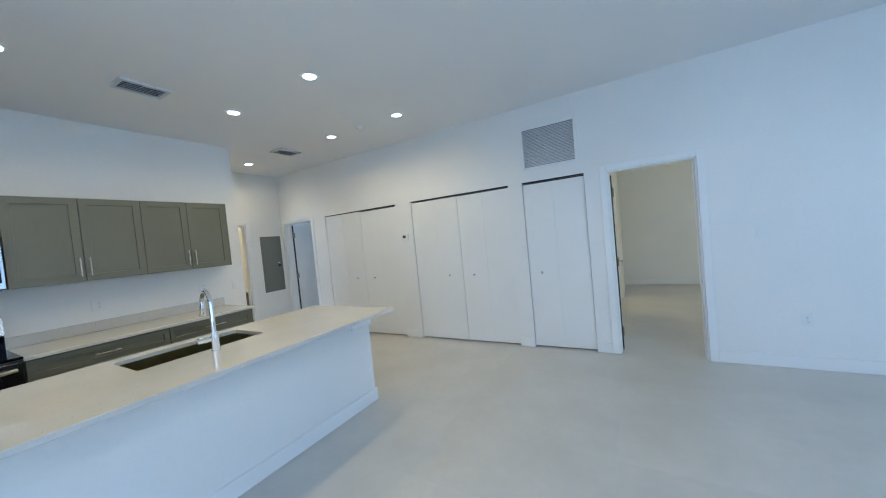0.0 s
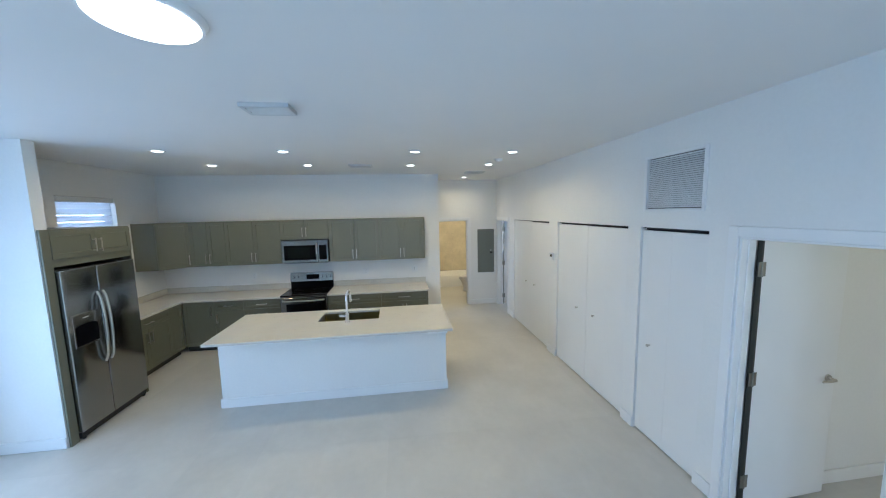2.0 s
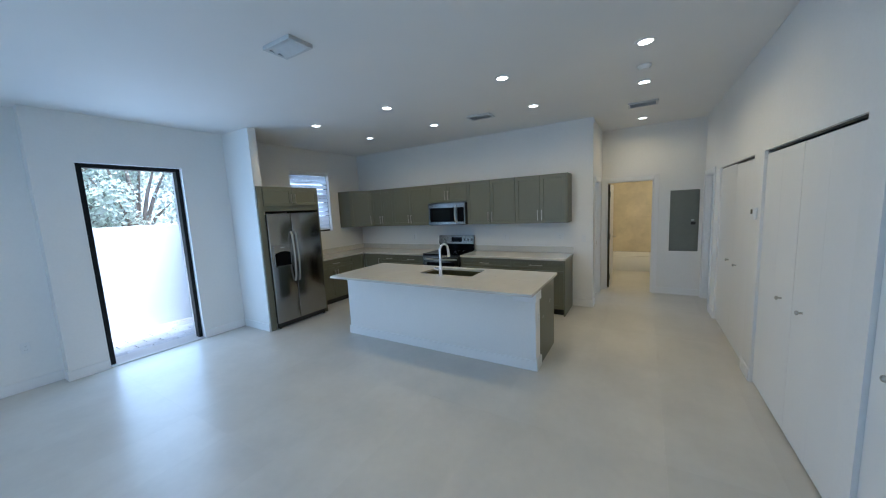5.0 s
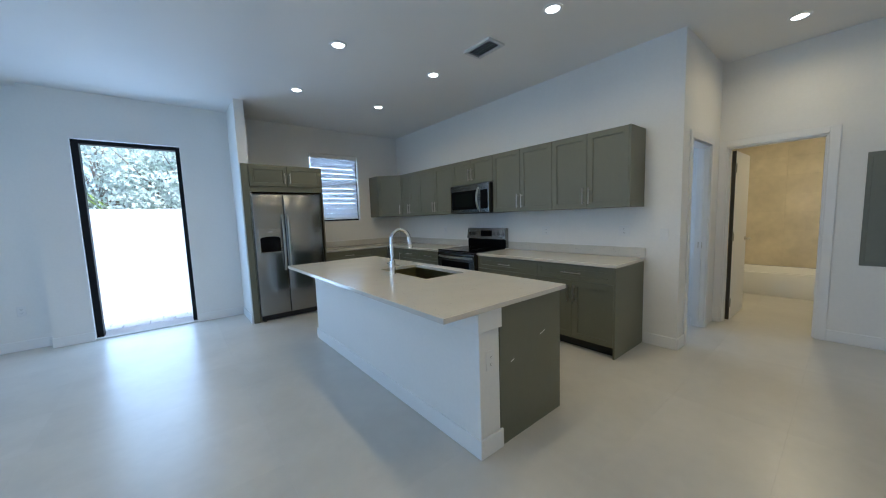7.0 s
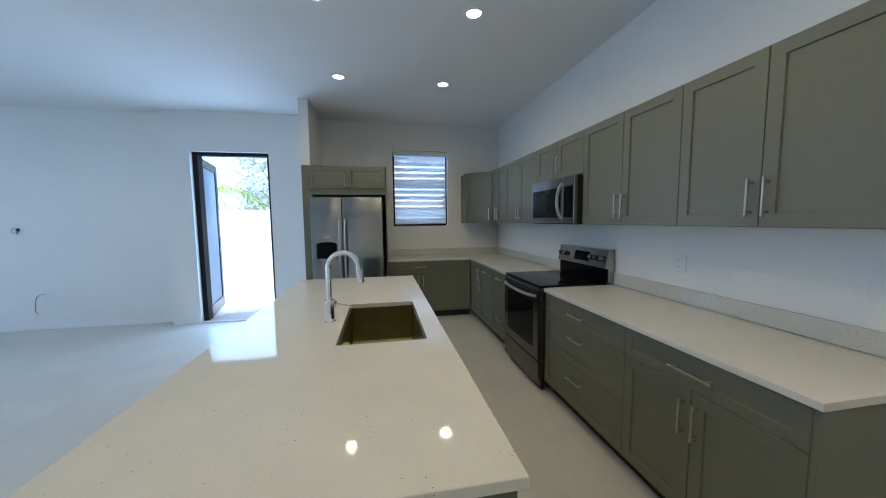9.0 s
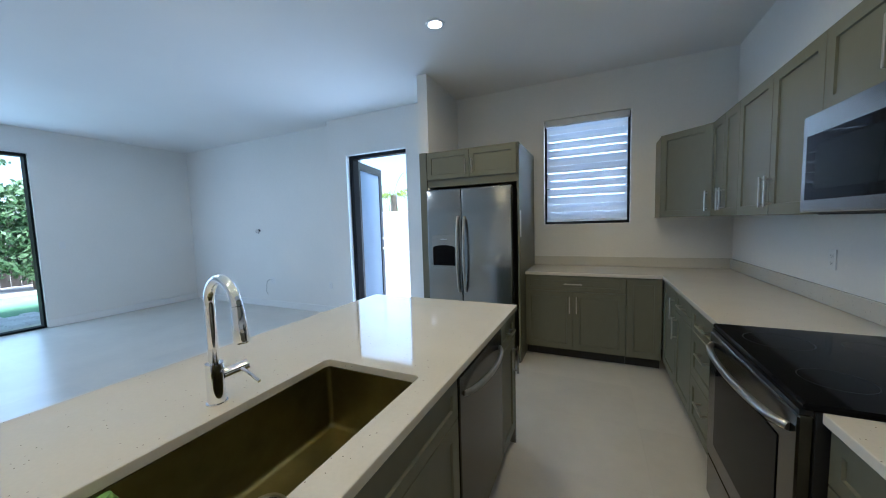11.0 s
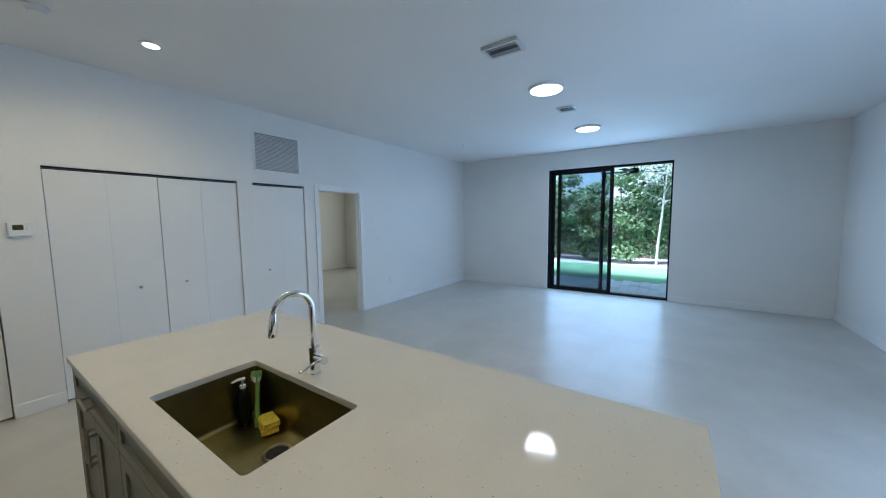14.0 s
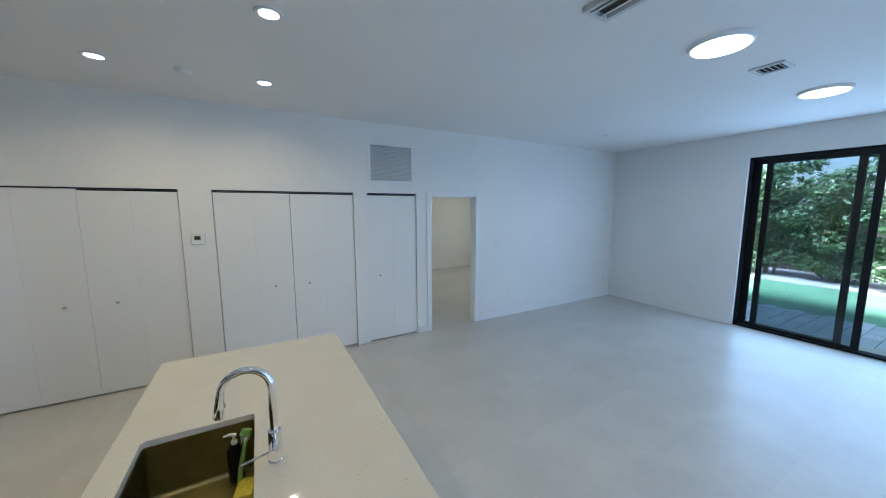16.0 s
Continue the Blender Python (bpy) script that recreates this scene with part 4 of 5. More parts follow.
def dishwasher():
    e = thing("dishwasher", pose(XI, 0.951, 0, 0, 0, -90), "stainless dishwasher built into the island with an arched bar handle", "dishwasher")
    w = 0.606
    part("body", boxes((0.004, w - 0.004, 0.004, 0.57, 0.10, 0.845)), M_BLACK, e)
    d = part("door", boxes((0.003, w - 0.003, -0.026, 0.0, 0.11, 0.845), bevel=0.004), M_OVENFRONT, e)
    bm = bmesh.new()
    pts = [(0.05 + (w - 0.10) * t, -0.028 - 0.045 * math.sin(math.pi * t) ** 0.6, 0.765 - 0.0 * t) for t in (i / 14 for i in range(15))]
    tube(bm, pts, 0.011, 10)
    part("handle", bm, M_NICKEL, d, "arched satin steel bar", smooth=50)
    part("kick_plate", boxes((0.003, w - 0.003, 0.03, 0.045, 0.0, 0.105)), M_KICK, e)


dishwasher()


def sink():
    e = thing("undermount_sink", pose(0, 0, 0), "single-bowl stainless undermount sink in the island", "sink")
    x0, x1, y0, y1 = HOLE[0] + 0.002, HOLE[1] - 0.002, HOLE[2] + 0.002, HOLE[3] - 0.002
    zt, zb = 0.8595, 0.613
    n, m = 6, 4
    bm = bmesh.new()

    def loop(inset, r, z):
        out = []
        for cx, cy, a in ((x1 - inset - r, y1 - inset - r, 0), (x0 + inset + r, y1 - inset - r, 90), (x0 + inset + r, y0 + inset + r, 180), (x1 - inset - r, y0 + inset + r, 270)):
            out += [bm.verts.new((cx + r * math.cos(radians(a + 90 * i / n)), cy + r * math.sin(radians(a + 90 * i / n)), z)) for i in range(n + 1)]
        return out

    loops = [loop(-0.012, 0.018, zt), loop(0.0, 0.018, zt), loop(0.0, 0.018, zb + 0.02)]
    for i in range(1, m + 1):
        a = math.pi / 2 * i / m
        loops.append(loop(0.02 * (1 - math.cos(a)), 0.018, zb + 0.02 * (1 - math.sin(a))))
    loops.append(loop(0.10, 0.03, zb - 0.003))
    for u, v in zip(loops, loops[1:]):
        for k in range(len(u)):
            bm.faces.new((u[k], u[(k + 1) % len(u)], v[(k + 1) % len(u)], v[k]))
    bm.faces.new(loops[-1])
    part("bowl", bm, M_SINK, e, "brushed stainless bowl", smooth=50)
    bm = bmesh.new()
    cx, cy = DRAIN
    k = 32
    rows = [(0.060, zb + 0.0), (0.056, zb + 0.005), (0.049, zb + 0.0045), (0.045, zb - 0.002)]
    rings = [[bm.verts.new((cx + r * math.cos(2 * math.pi * j / k), cy + r * math.sin(2 * math.pi * j / k), z)) for j in range(k)] for r, z in rows]
    for u, v in zip(rings, rings[1:]):
        for j in range(k):
            bm.faces.new((u[j], u[(j + 1) % k], v[(j + 1) % k], v[j]))
    d = part("drain_flange", bm, M_NICKEL, e, "polished drain flange", smooth=50)
    # Flat dark disc stands for the drain's shaded recess; the bowl is uncut.
    bm = bmesh.new()
    cyl(bm, (cx, cy, zb - 0.0025), (cx, cy, zb - 0.0005), 0.0455, n=32)
    part("drain_cup", bm, M_DARK, d)
    bm = bmesh.new()
    cyl(bm, (cx, cy, zb - 0.0004), (cx, cy, zb + 0.003), 0.020, 0.012, n=24)
    part("strainer", bm, M_DARK, d)


DRAIN = (-0.666, 1.454)
sink()


def faucet():
    e = thing("kitchen_faucet", pose(-0.474, 1.447, 0.8905, 0, 0, -8), "polished chrome gooseneck pull-down kitchen faucet", "faucet")
    bm = bmesh.new()
    cyl(bm, (0, 0, 0), (0, 0, 0.004), 0.029, n=32)
    cyl(bm, (0, 0, 0.004), (0, 0, 0.125), 0.025, 0.024, n=32)
    part("body", bm, M_CHROME, e, smooth=40)
    r, top, arc = 0.0145, 0.303, 0.084
    pts = [(0, 0, z) for z in (0.12, 0.18, 0.25, top)]
    pts += [(-arc + arc * math.cos(a), 0, top + arc * math.sin(a)) for a in (math.radians(d) for d in range(10, 171, 10))]
    bm = bmesh.new()
    tube(bm, pts, r, 16)
    part("neck", bm, M_CHROME, e, smooth=60)
    end, d = Vector(pts[-1]), Vector((-0.13, 0, -1)).normalized()
    bm = bmesh.new()
    tube(bm, [end, end + d * 0.02, end + d * 0.045, end + d * 0.096, end + d * 0.101], [0.0145, 0.0165, 0.0175, 0.0195, 0.017], 18)
    h = part("spray_head", bm, M_CHROME, e, smooth=50)
    bm = bmesh.new()
    for s in (0.055, 0.077):
        c = end + d * s
        box(bm, c.x + 0.013, c.x + 0.0195, -0.006, 0.006, c.z - 0.009, c.z + 0.009, bevel=0.002)
    part("button", bm, M_NICKEL, h)
    bm = bmesh.new()
    cyl(bm, (0, -0.02, 0.079), (0, -0.094, 0.083), 0.0175, 0.0185, n=24)
    v = part("valve", bm, M_CHROME, e, smooth=40)
    bm = bmesh.new()
    tube(bm, [(-0.010, -0.070, 0.084), (-0.04, -0.072, 0.078), (-0.105, -0.076, 0.060)], [0.006, 0.0055, 0.005], 12)
    part("lever", bm, M_CHROME, v, smooth=50)


faucet()


def sponge(m, label):
    e = thing("sponge", m, label, "sponge", "kitchen sponges")
    bm = bmesh.new()
    box(bm, -0.055, 0.055, -0.036, 0.036, 0, 0.019, bevel=0.006, seg=2)
    part("foam", bm, M_SPONGE, e, "yellow foam", smooth=60)
    bm = bmesh.new()
    box(bm, -0.055, 0.055, -0.036, 0.036, 0.0192, 0.026, bevel=0.003)
    part("scouring_pad", bm, material("scouring_pad", (0.58, 0.48, 0.04), 0.95, grain=0.3, grain_scale=150, bump=0.8), e)


sponge(pose(-0.603, 1.640, 0.615, 0, 0, 70), "yellow kitchen sponge lying in the sink")
sponge(pose(-0.600, 1.643, 0.6415, 0, 0, 78), "yellow kitchen sponge stacked on another")


def scrub_brush():
    e = thing("dish_brush", pose(-0.590, 1.730, 0.662), "green plastic dish brush leaning in the sink corner", "dish brush")
    bm = bmesh.new()
    tube(bm, [(-0.036, -0.034, -0.043), (-0.026, -0.022, 0.05), (-0.006, 0.0, 0.14), (0.004, 0.02, 0.185)], [0.012, 0.011, 0.009, 0.011], 12)
    part("grip", bm, M_GREENPLASTIC, e, smooth=50)
    bm = bmesh.new()
    cyl(bm, (0.000, 0.022, 0.178), (0.006, 0.028, 0.200), 0.026, 0.022, n=24)
    part("head", bm, M_GREENPLASTIC, e, smooth=40)
    bm = bmesh.new()
    rng = random.Random(4)
    for _ in range(90):
        a, r = rng.uniform(0, 6.283), 0.022 * math.sqrt(rng.random())
        x, y = -0.001 + r * math.cos(a), 0.021 + r * math.sin(a)
        cyl(bm, (x, y, 0.178), (x - 0.004, y - 0.004, 0.158), 0.0011, n=4)
    part("bristles", bm, M_WHITE, e)


scrub_brush()


def soap_bottle():
    e = thing("soap_dispenser", pose(-0.640, 1.783, 0.614), "dark soap dispenser bottle with a white pump in the sink", "soap dispenser")
    bm = bmesh.new()
    tube(bm, [(0, 0, 0), (0, 0, 0.004), (0, 0, 0.145), (0, 0, 0.170), (0, 0, 0.180)], [0.030, 0.032, 0.032, 0.02, 0.012], 20)
    part("bottle", bm, material("dark_bottle", (0.008, 0.009, 0.006), 0.2, spec=0.2), e, smooth=40)
    bm = bmesh.new()
    cyl(bm, (0, 0, 0.180), (0, 0, 0.195), 0.013, n=16)
    cyl(bm, (0, 0, 0.195), (0, 0, 0.220), 0.005, n=10)
    tube(bm, [(0.01, -0.005, 0.223), (-0.015, 0.005, 0.225), (-0.04, 0.016, 0.217)], [0.008, 0.007, 0.004], 10)
    part("pump", bm, M_WHITE, e, "white pump", smooth=40)


soap_bottle()

# ---- appliances ----


def fridge():
    e = thing("refrigerator", pose(0.122, -1.20, 0, 0, 0, 180), "stainless side-by-side refrigerator with an ice dispenser", "refrigerator")
    w, top = 0.915, 1.765
    part("cabinet", boxes((0.006, w - 0.006, 0.004, 0.80, 0.03, top - 0.012), bevel=0.003), material("dark_grey_steel_side", (0.05, 0.05, 0.05), 0.45), e)
    split = 0.395
    for x0, x1, hx in ((0.003, split - 0.003, split - 0.035), (split + 0.003, w - 0.003, split + 0.035)):
        bm = bmesh.new()
        box(bm, x0, x1, -0.062, 0.0, 0.085, top, bevel=0.010, seg=3)
        d = part("freezer_door" if x0 < 0.1 else "fridge_door", bm, M_STEEL, e, "brushed stainless door", smooth=40)
        bm = bmesh.new()
        pts = [(hx, -0.066 - 0.048 * math.sin(math.pi * t) ** 0.45, 0.70 + 0.78 * t) for t in (i / 16 for i in range(17))]
        tube(bm, pts, 0.013, 12)
        part("handle", bm, M_NICKEL, d, "curved satin steel bar handle", smooth=60)
        if x0 < 0.1:
            part("dispenser_panel", boxes((0.05, 0.335, -0.068, -0.0622, 0.955, 1.295), bevel=0.003), M_STEELH, d, "silver dispenser surround")
            bm = bmesh.new()
            n = 12
            pts = [(0.065, 0.97), (0.32, 0.97), (0.32, 1.155)] + [(0.1925 + 0.1275 * math.cos(math.pi * i / n), 1.155 + 0.032 * math.sin(math.pi * i / n)) for i in range(1, n)] + [(0.065, 1.155)]
            f = [bm.verts.new((x, -0.0690, z)) for x, z in pts]
            g = [bm.verts.new((x * 0.9 + 0.01925, -0.0683, z * 0.97 + 0.032)) for x, z in pts]
            for k in range(len(f)):
                k2 = (k + 1) % len(f)
                bm.faces.new((f[k], f[k2], g[k2], g[k]))
            bm.faces.new(g)
            part("dispenser_recess", bm, M_BLACKGLASS, d, "black dispenser recess")
            part("dispenser_logo", boxes((0.158, 0.228, -0.0686, -0.068, 1.245, 1.252)), M_VENT, d)
    part("grille", boxes((0.02, w - 0.02, -0.03, 0.0, 0.012, 0.08), bevel=0.002), M_BLACK, e, "black base grille")
    for a in (0.03, w - 0.12):
        part("hinge_cover", boxes((a, a + 0.09, -0.05, 0.03, top - 0.010, top + 0.012), bevel=0.004), M_BLACK, e)
    for x in (0.05, w - 0.05):
        bm = bmesh.new()
        cyl(bm, (x, -0.02, 0), (x, -0.02, 0.03), 0.018, n=14)
        part("foot", bm, M_BLACK, e)


fridge()


def fridge_surround():
    e = thing("fridge_surround_cabinet", pose(0.209, -1.195, 0, 0, 0, 180), "grey cabinet surround with two shaker doors above the refrigerator", "kitchen cabinet", "wall cabinets")
    part("filler_panel", boxes((0.0, 0.083, -0.02, 0.002, 0.0, 2.170), bevel=0.001), M_GREY, e)
    part("side_panel", boxes((1.045, 1.063, 0.0, 0.86, 0.0, 2.170), bevel=0.001), M_GREY, e)
    part("side_panel", boxes((0.075, 0.083, 0.003, 0.86, 0.0, 2.170), bevel=0.001), M_GREY, e)
    part("body", boxes((0.084, 1.044, 0.003, 0.86, 1.80, 2.170), bevel=0.001), M_GREY, e)
    mid = (0.088 + 1.044) / 2
    shaker(e, "door", 0.088, mid, 1.875, 2.155, [(mid - 0.035, 1.985, 0.14, True)], 0.05)
    shaker(e, "door", mid, 1.044, 1.875, 2.155, [(mid + 0.035, 1.985, 0.14, True)], 0.05)


fridge_surround()
bm = boxes((-0.8558, -0.8543, -1.275, -1.215, 1.26, 1.52))
t_ = thing("energy_label", pose(0, 0, 0), "white paper label strip stuck on the grey fridge panel", "label")
part("paper", bm, M_PAPER, t_)
for k in range(4):
    part("text_bar", boxes((-0.8568, -0.8559, -1.270, -1.220, 1.28 + 0.06 * k, 1.292 + 0.06 * k)), M_VENT, t_)


M_RANGE = material("range_steel", (0.33, 0.325, 0.31), 0.24, 1.0, grain=0.004, grain_scale=8, stretch=(22, 1, 22), rough_var=0.008)
# Range steel again, darkened in colour for the dark floor it reflects.
M_OVENDOOR = material("darkened_oven_steel", (0.15, 0.14, 0.125), 0.22, 1.0, grain=0.004, grain_scale=8, stretch=(1, 1, 22))
M_RING = material("burner_print", (0.018, 0.018, 0.018), 0.3)


def stove():
    e = thing("electric_range", pose(XW + 0.675, 0.104, 0, 0, 0, 90), "stainless freestanding electric range with a black glass top", "stove")
    w, d = 0.762, 0.655
    part("body", boxes((0.002, w - 0.002, 0.0, d, 0.06, 0.885), bevel=0.003), M_BLACK, e)
    part("cooktop", boxes((0.0, w, -0.025, d - 0.07, 0.886, 0.906), bevel=0.005), M_BLACKGLASS, e, "black glass cooktop")
    for x, y, r in ((0.20, 0.13, 0.105), (0.56, 0.13, 0.085), (0.20, 0.40, 0.08), (0.56, 0.40, 0.105)):
        bm = bmesh.new()
        k = 40
        rings = [[bm.verts.new((x + q * math.cos(2 * math.pi * j / k), y + q * math.sin(2 * math.pi * j / k), 0.9064)) for j in range(k)] for q in (r, r - 0.003)]
        for j in range(k):
            bm.faces.new((rings[0][j], rings[0][(j + 1) % k], rings[1][(j + 1) % k], rings[1][j]))
        part("burner_ring", bm, M_RING, e)
    bm = bmesh.new()
    y0, y1, z0, z1 = d - 0.085, d - 0.045, 0.90, 1.185
    prof = [(y0 + 0.03, z0), (y0 + 0.03, 1.022), (y0, 1.027), (y1 - 0.01, z1), (d, z1), (d, z0)]
    lo = [bm.verts.new((0.0, y, z)) for y, z in prof]
    hi = [bm.verts.new((w, y, z)) for y, z in prof]
    bm.faces.new(lo)
    bm.faces.new(hi[::-1])
    for k in range(len(prof)):
        k2 = (k + 1) % len(prof)
        bm.faces.new((lo[k], hi[k], hi[k2], lo[k2]))
    c = part("control_panel", bm, M_RANGE, e, "stainless back control panel")
    part("splash_strip", boxes((0.004, w - 0.004, y0 + 0.022, y0 + 0.0295, 0.906, 1.021)), M_BLACKGLASS, e)
    n = Vector((0, -(z1 - 1.027), (y1 - 0.01) - y0)).normalized()
    base = Vector((0, (y0 + y1 - 0.01) / 2, (1.027 + z1) / 2))
    for x in (0.055, 0.130, 0.560, 0.632, 0.708):
        bm = bmesh.new()
        p = base + Vector((x, 0, 0))
        cyl(bm, p, p + n * 0.008, 0.026, n=24)
        cyl(bm, p + n * 0.008, p + n * 0.036, 0.021, 0.018, n=24)
        part("knob", bm, M_STEELH, c, "round steel knob", smooth=40)
    bm = bmesh.new()
    tilt = math.atan2((y1 - 0.01) - y0, z1 - 1.027)
    bmesh.ops.create_cube(bm, size=1, matrix=Matrix.LocRotScale(base + Vector((0.40, 0, 0)) + n * 0.001, Euler((-tilt, 0, 0)), (0.225, 0.004, 0.088)))
    part("display", bm, M_BLACKGLASS, c, "black touch display")
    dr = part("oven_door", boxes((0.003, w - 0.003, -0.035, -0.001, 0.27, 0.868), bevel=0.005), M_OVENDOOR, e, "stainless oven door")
    part("window", boxes((0.10, w - 0.10, -0.0375, -0.0352, 0.36, 0.755), bevel=0.002), M_BLACKGLASS, dr, "black oven window")
    part("vent_strip", boxes((0.01, w - 0.01, -0.030, -0.001, 0.870, 0.884)), M_BLACK, e)
    bm = bmesh.new()
    tube(bm, [(0.04 + (w - 0.08) * t, -0.036 - 0.05 * math.sin(math.pi * t) ** 0.5, 0.815) for t in (i / 16 for i in range(17))], 0.013, 12)
    part("handle", bm, M_NICKEL, dr, "arched satin steel bar", smooth=50)
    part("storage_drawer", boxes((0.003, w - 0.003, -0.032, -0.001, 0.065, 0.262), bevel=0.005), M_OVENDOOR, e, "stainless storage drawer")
    part("plinth", boxes((0.03, w - 0.03, 0.02, 0.04, 0.0, 0.06)), M_BLACK, e)


stove()


def microwave():
    e = thing("over_range_microwave", pose(XW + 0.385, 0.096, 0, 0, 0, 90), "stainless over-the-range microwave with a curved handle", "microwave")
    w, z0, z1 = 0.775, 1.412, 1.812
    part("case", boxes((0.0, w, 0.0, 0.382, z0, z1), bevel=0.002), M_BLACK, e)
    d = part("door", boxes((0.0, 0.60, -0.03, -0.001, z0 + 0.005, z1), bevel=0.004), M_OVEN, e, "stainless microwave door")
    part("window", boxes((0.035, 0.565, -0.0325, -0.0302, z0 + 0.055, z1 - 0.085), bevel=0.002), M_BLACKGLASS, d, "black glass window")
    part("mesh_screen", boxes((0.10, 0.47, -0.0331, -0.0326, z0 + 0.095, z1 - 0.125)), material("dark_mesh", (0.008, 0.010, 0.009), 0.2, spec=0.05), d)
    part("control_strip", boxes((0.603, w, -0.03, -0.001, z0 + 0.005, z1), bevel=0.004), M_OVEN, e)
    part("control_glass", boxes((0.625, w - 0.02, -0.0325, -0.0302, z0 + 0.055, z1 - 0.085), bevel=0.002), M_BLACKGLASS, e, "black touch panel")
    bm = bmesh.new()
    tube(bm, [(0.590, -0.032 - 0.045 * math.sin(math.pi * t) ** 0.6, z0 + 0.045 + 0.30 * t) for t in (i / 14 for i in range(15))], 0.013, 12)
    part("handle", bm, M_NICKEL, d, "curved satin steel handle", smooth=50)
    part("vent_grille", boxes((0.02, w - 0.02, 0.02, 0.37, z0 - 0.006, z0 - 0.0005)), M_BLACK, e)


microwave()

# ---- bathroom and bedroom alcove ----


def bathtub():
    e = thing("bathtub", pose(-6.9, 2.0, 0), "white enamel alcove bathtub with a plain apron", "bathtub")
    w, l, h = 0.90, 2.46, 0.355
    bm = bmesh.new()

    def loop(ix, iy, z):
        return [bm.verts.new(p) for p in ((ix, iy, z), (w - ix, iy, z), (w - ix, l - iy, z), (ix, l - iy, z))]

    loops = [loop(0, 0, 0.001), loop(0, 0, h - 0.01), loop(0.01, 0.01, h), loop(0.07, 0.10, h), loop(0.10, 0.14, h - 0.04), loop(0.15, 0.24, 0.12), loop(0.19, 0.30, 0.09)]
    for u, v in zip(loops, loops[1:]):
        for k in range(4):
            bm.faces.new((u[k], u[(k + 1) % 4], v[(k + 1) % 4], v[k]))
    bm.faces.new(loops[-1])
    bmesh.ops.bevel(bm, geom=[x for x in bm.edges if abs(x.verts[0].co.z - x.verts[1].co.z) > 0.05], offset=0.03, segments=3, profile=0.5, affect="EDGES")
    part("tub", bm, M_TUB, e, smooth=50)
    bm = bmesh.new()
    cyl(bm, (0.35, l - 0.12, 0.36), (0.35, l - 0.135, 0.36), 0.035, n=20)
    part("overflow", bm, M_CHROME, e)


bathtub()


def vanity():
    e = thing("bathroom_vanity", pose(-4.30, 3.93, 0, 0, 0, 180), "grey bathroom vanity with a white top", "vanity")
    part("cabinet", boxes((0.0, 0.60, 0.0, -0.46, 0.08, 0.80), bevel=0.002), M_GREY, e)
    part("top", boxes((-0.012, 0.612, 0.015, -0.47, 0.80, 0.83), bevel=0.003), M_TUB, e)
    for x0, x1 in ((0.01, 0.297), (0.303, 0.59)):
        part("door", boxes((x0, x1, 0.0, 0.018, 0.12, 0.78), bevel=0.003), M_GREY, e)
    part("plinth", boxes((0.02, 0.58, -0.05, -0.44, 0.0, 0.08)), M_KICK, e)
    bm = bmesh.new()
    tube(bm, [(0.3, -0.40, 0.83), (0.3, -0.40, 0.95), (0.3, -0.36, 0.99), (0.3, -0.27, 0.97)], 0.012, 12)
    part("tap", bm, M_CHROME, e, smooth=50)


def toilet():
    e = thing("toilet", pose(-5.45, 4.46, 0), "white ceramic toilet beside the vanity", "toilet")
    part("tank", boxes((-0.20, 0.20, -0.19, -0.01, 0.40, 0.76), bevel=0.02), M_TUB, e)
    part("tank_lid", boxes((-0.21, 0.21, -0.20, -0.005, 0.761, 0.79), bevel=0.008), M_TUB, e)
    bm = bmesh.new()
    n = 28
    rows = [(0.11, 0.15, 0.0), (0.10, 0.14, 0.12), (0.13, 0.18, 0.26), (0.185, 0.25, 0.37), (0.185, 0.25, 0.395)]
    rings = [[bm.verts.new((a * math.cos(2 * math.pi * k / n), -0.42 + b * math.sin(2 * math.pi * k / n), z)) for k in range(n)] for a, b, z in rows]
    for u, v in zip(rings, rings[1:]):
        for k in range(n):
            bm.faces.new((u[k], u[(k + 1) % n], v[(k + 1) % n], v[k]))
    bm.faces.new(rings[-1])
    bm.faces.new(rings[0][::-1])
    part("bowl", bm, M_TUB, e, smooth=50)
    bm = bmesh.new()
    rings = [[bm.verts.new((a * math.cos(2 * math.pi * k / n), -0.42 + b * math.sin(2 * math.pi * k / n), z)) for k in range(n)] for a, b, z in ((0.19, 0.255, 0.397), (0.19, 0.255, 0.415), (0.17, 0.235, 0.425))]
    for u, v in zip(rings, rings[1:]):
        for k in range(n):
            bm.faces.new((u[k], u[(k + 1) % n], v[(k + 1) % n], v[k]))
    bm.faces.new(rings[-1])
    bm.faces.new(rings[0][::-1])
    part("seat_lid", bm, M_WHITE, e, smooth=50)


vanity()
toilet()
lamp("bath_downlight_glow", "SPOT", 24, WARM, pose(-5.55, 3.55, H - 0.03), 0.06, angle=160, blend=0.9)
lamp("alcove_downlight_glow", "SPOT", 13.5, WARM, pose(0.6, 7.05, H - 0.03), 0.06, angle=160, blend=0.9)
for x, y in ((-5.55, 3.55), (0.6, 7.05)):
    e = thing("recessed_downlight", pose(x, y, H), "small round recessed LED downlight, lit, with white trim", "ceiling light", "recessed downlights")
    bm = bmesh.new()
    cyl(bm, (0, 0, -0.008), (0, 0, 0), 0.08, n=32)
    part("trim_ring", bm, M_WHITE, e)
    bm = bmesh.new()
    cyl(bm, (0, 0, -0.012), (0, 0, -0.0085), 0.06, n=32)
    part("lens", bm, M_LEDLENS, e)

# marble tiles round the tub
mw = structure("wall_tub_surround", boxes((-6.9, -6.895, 2.0, 4.47, 0.355, 2.9)), M_MARBLE, "cream marble tiles round the bathtub", "wall tiles")
me = None
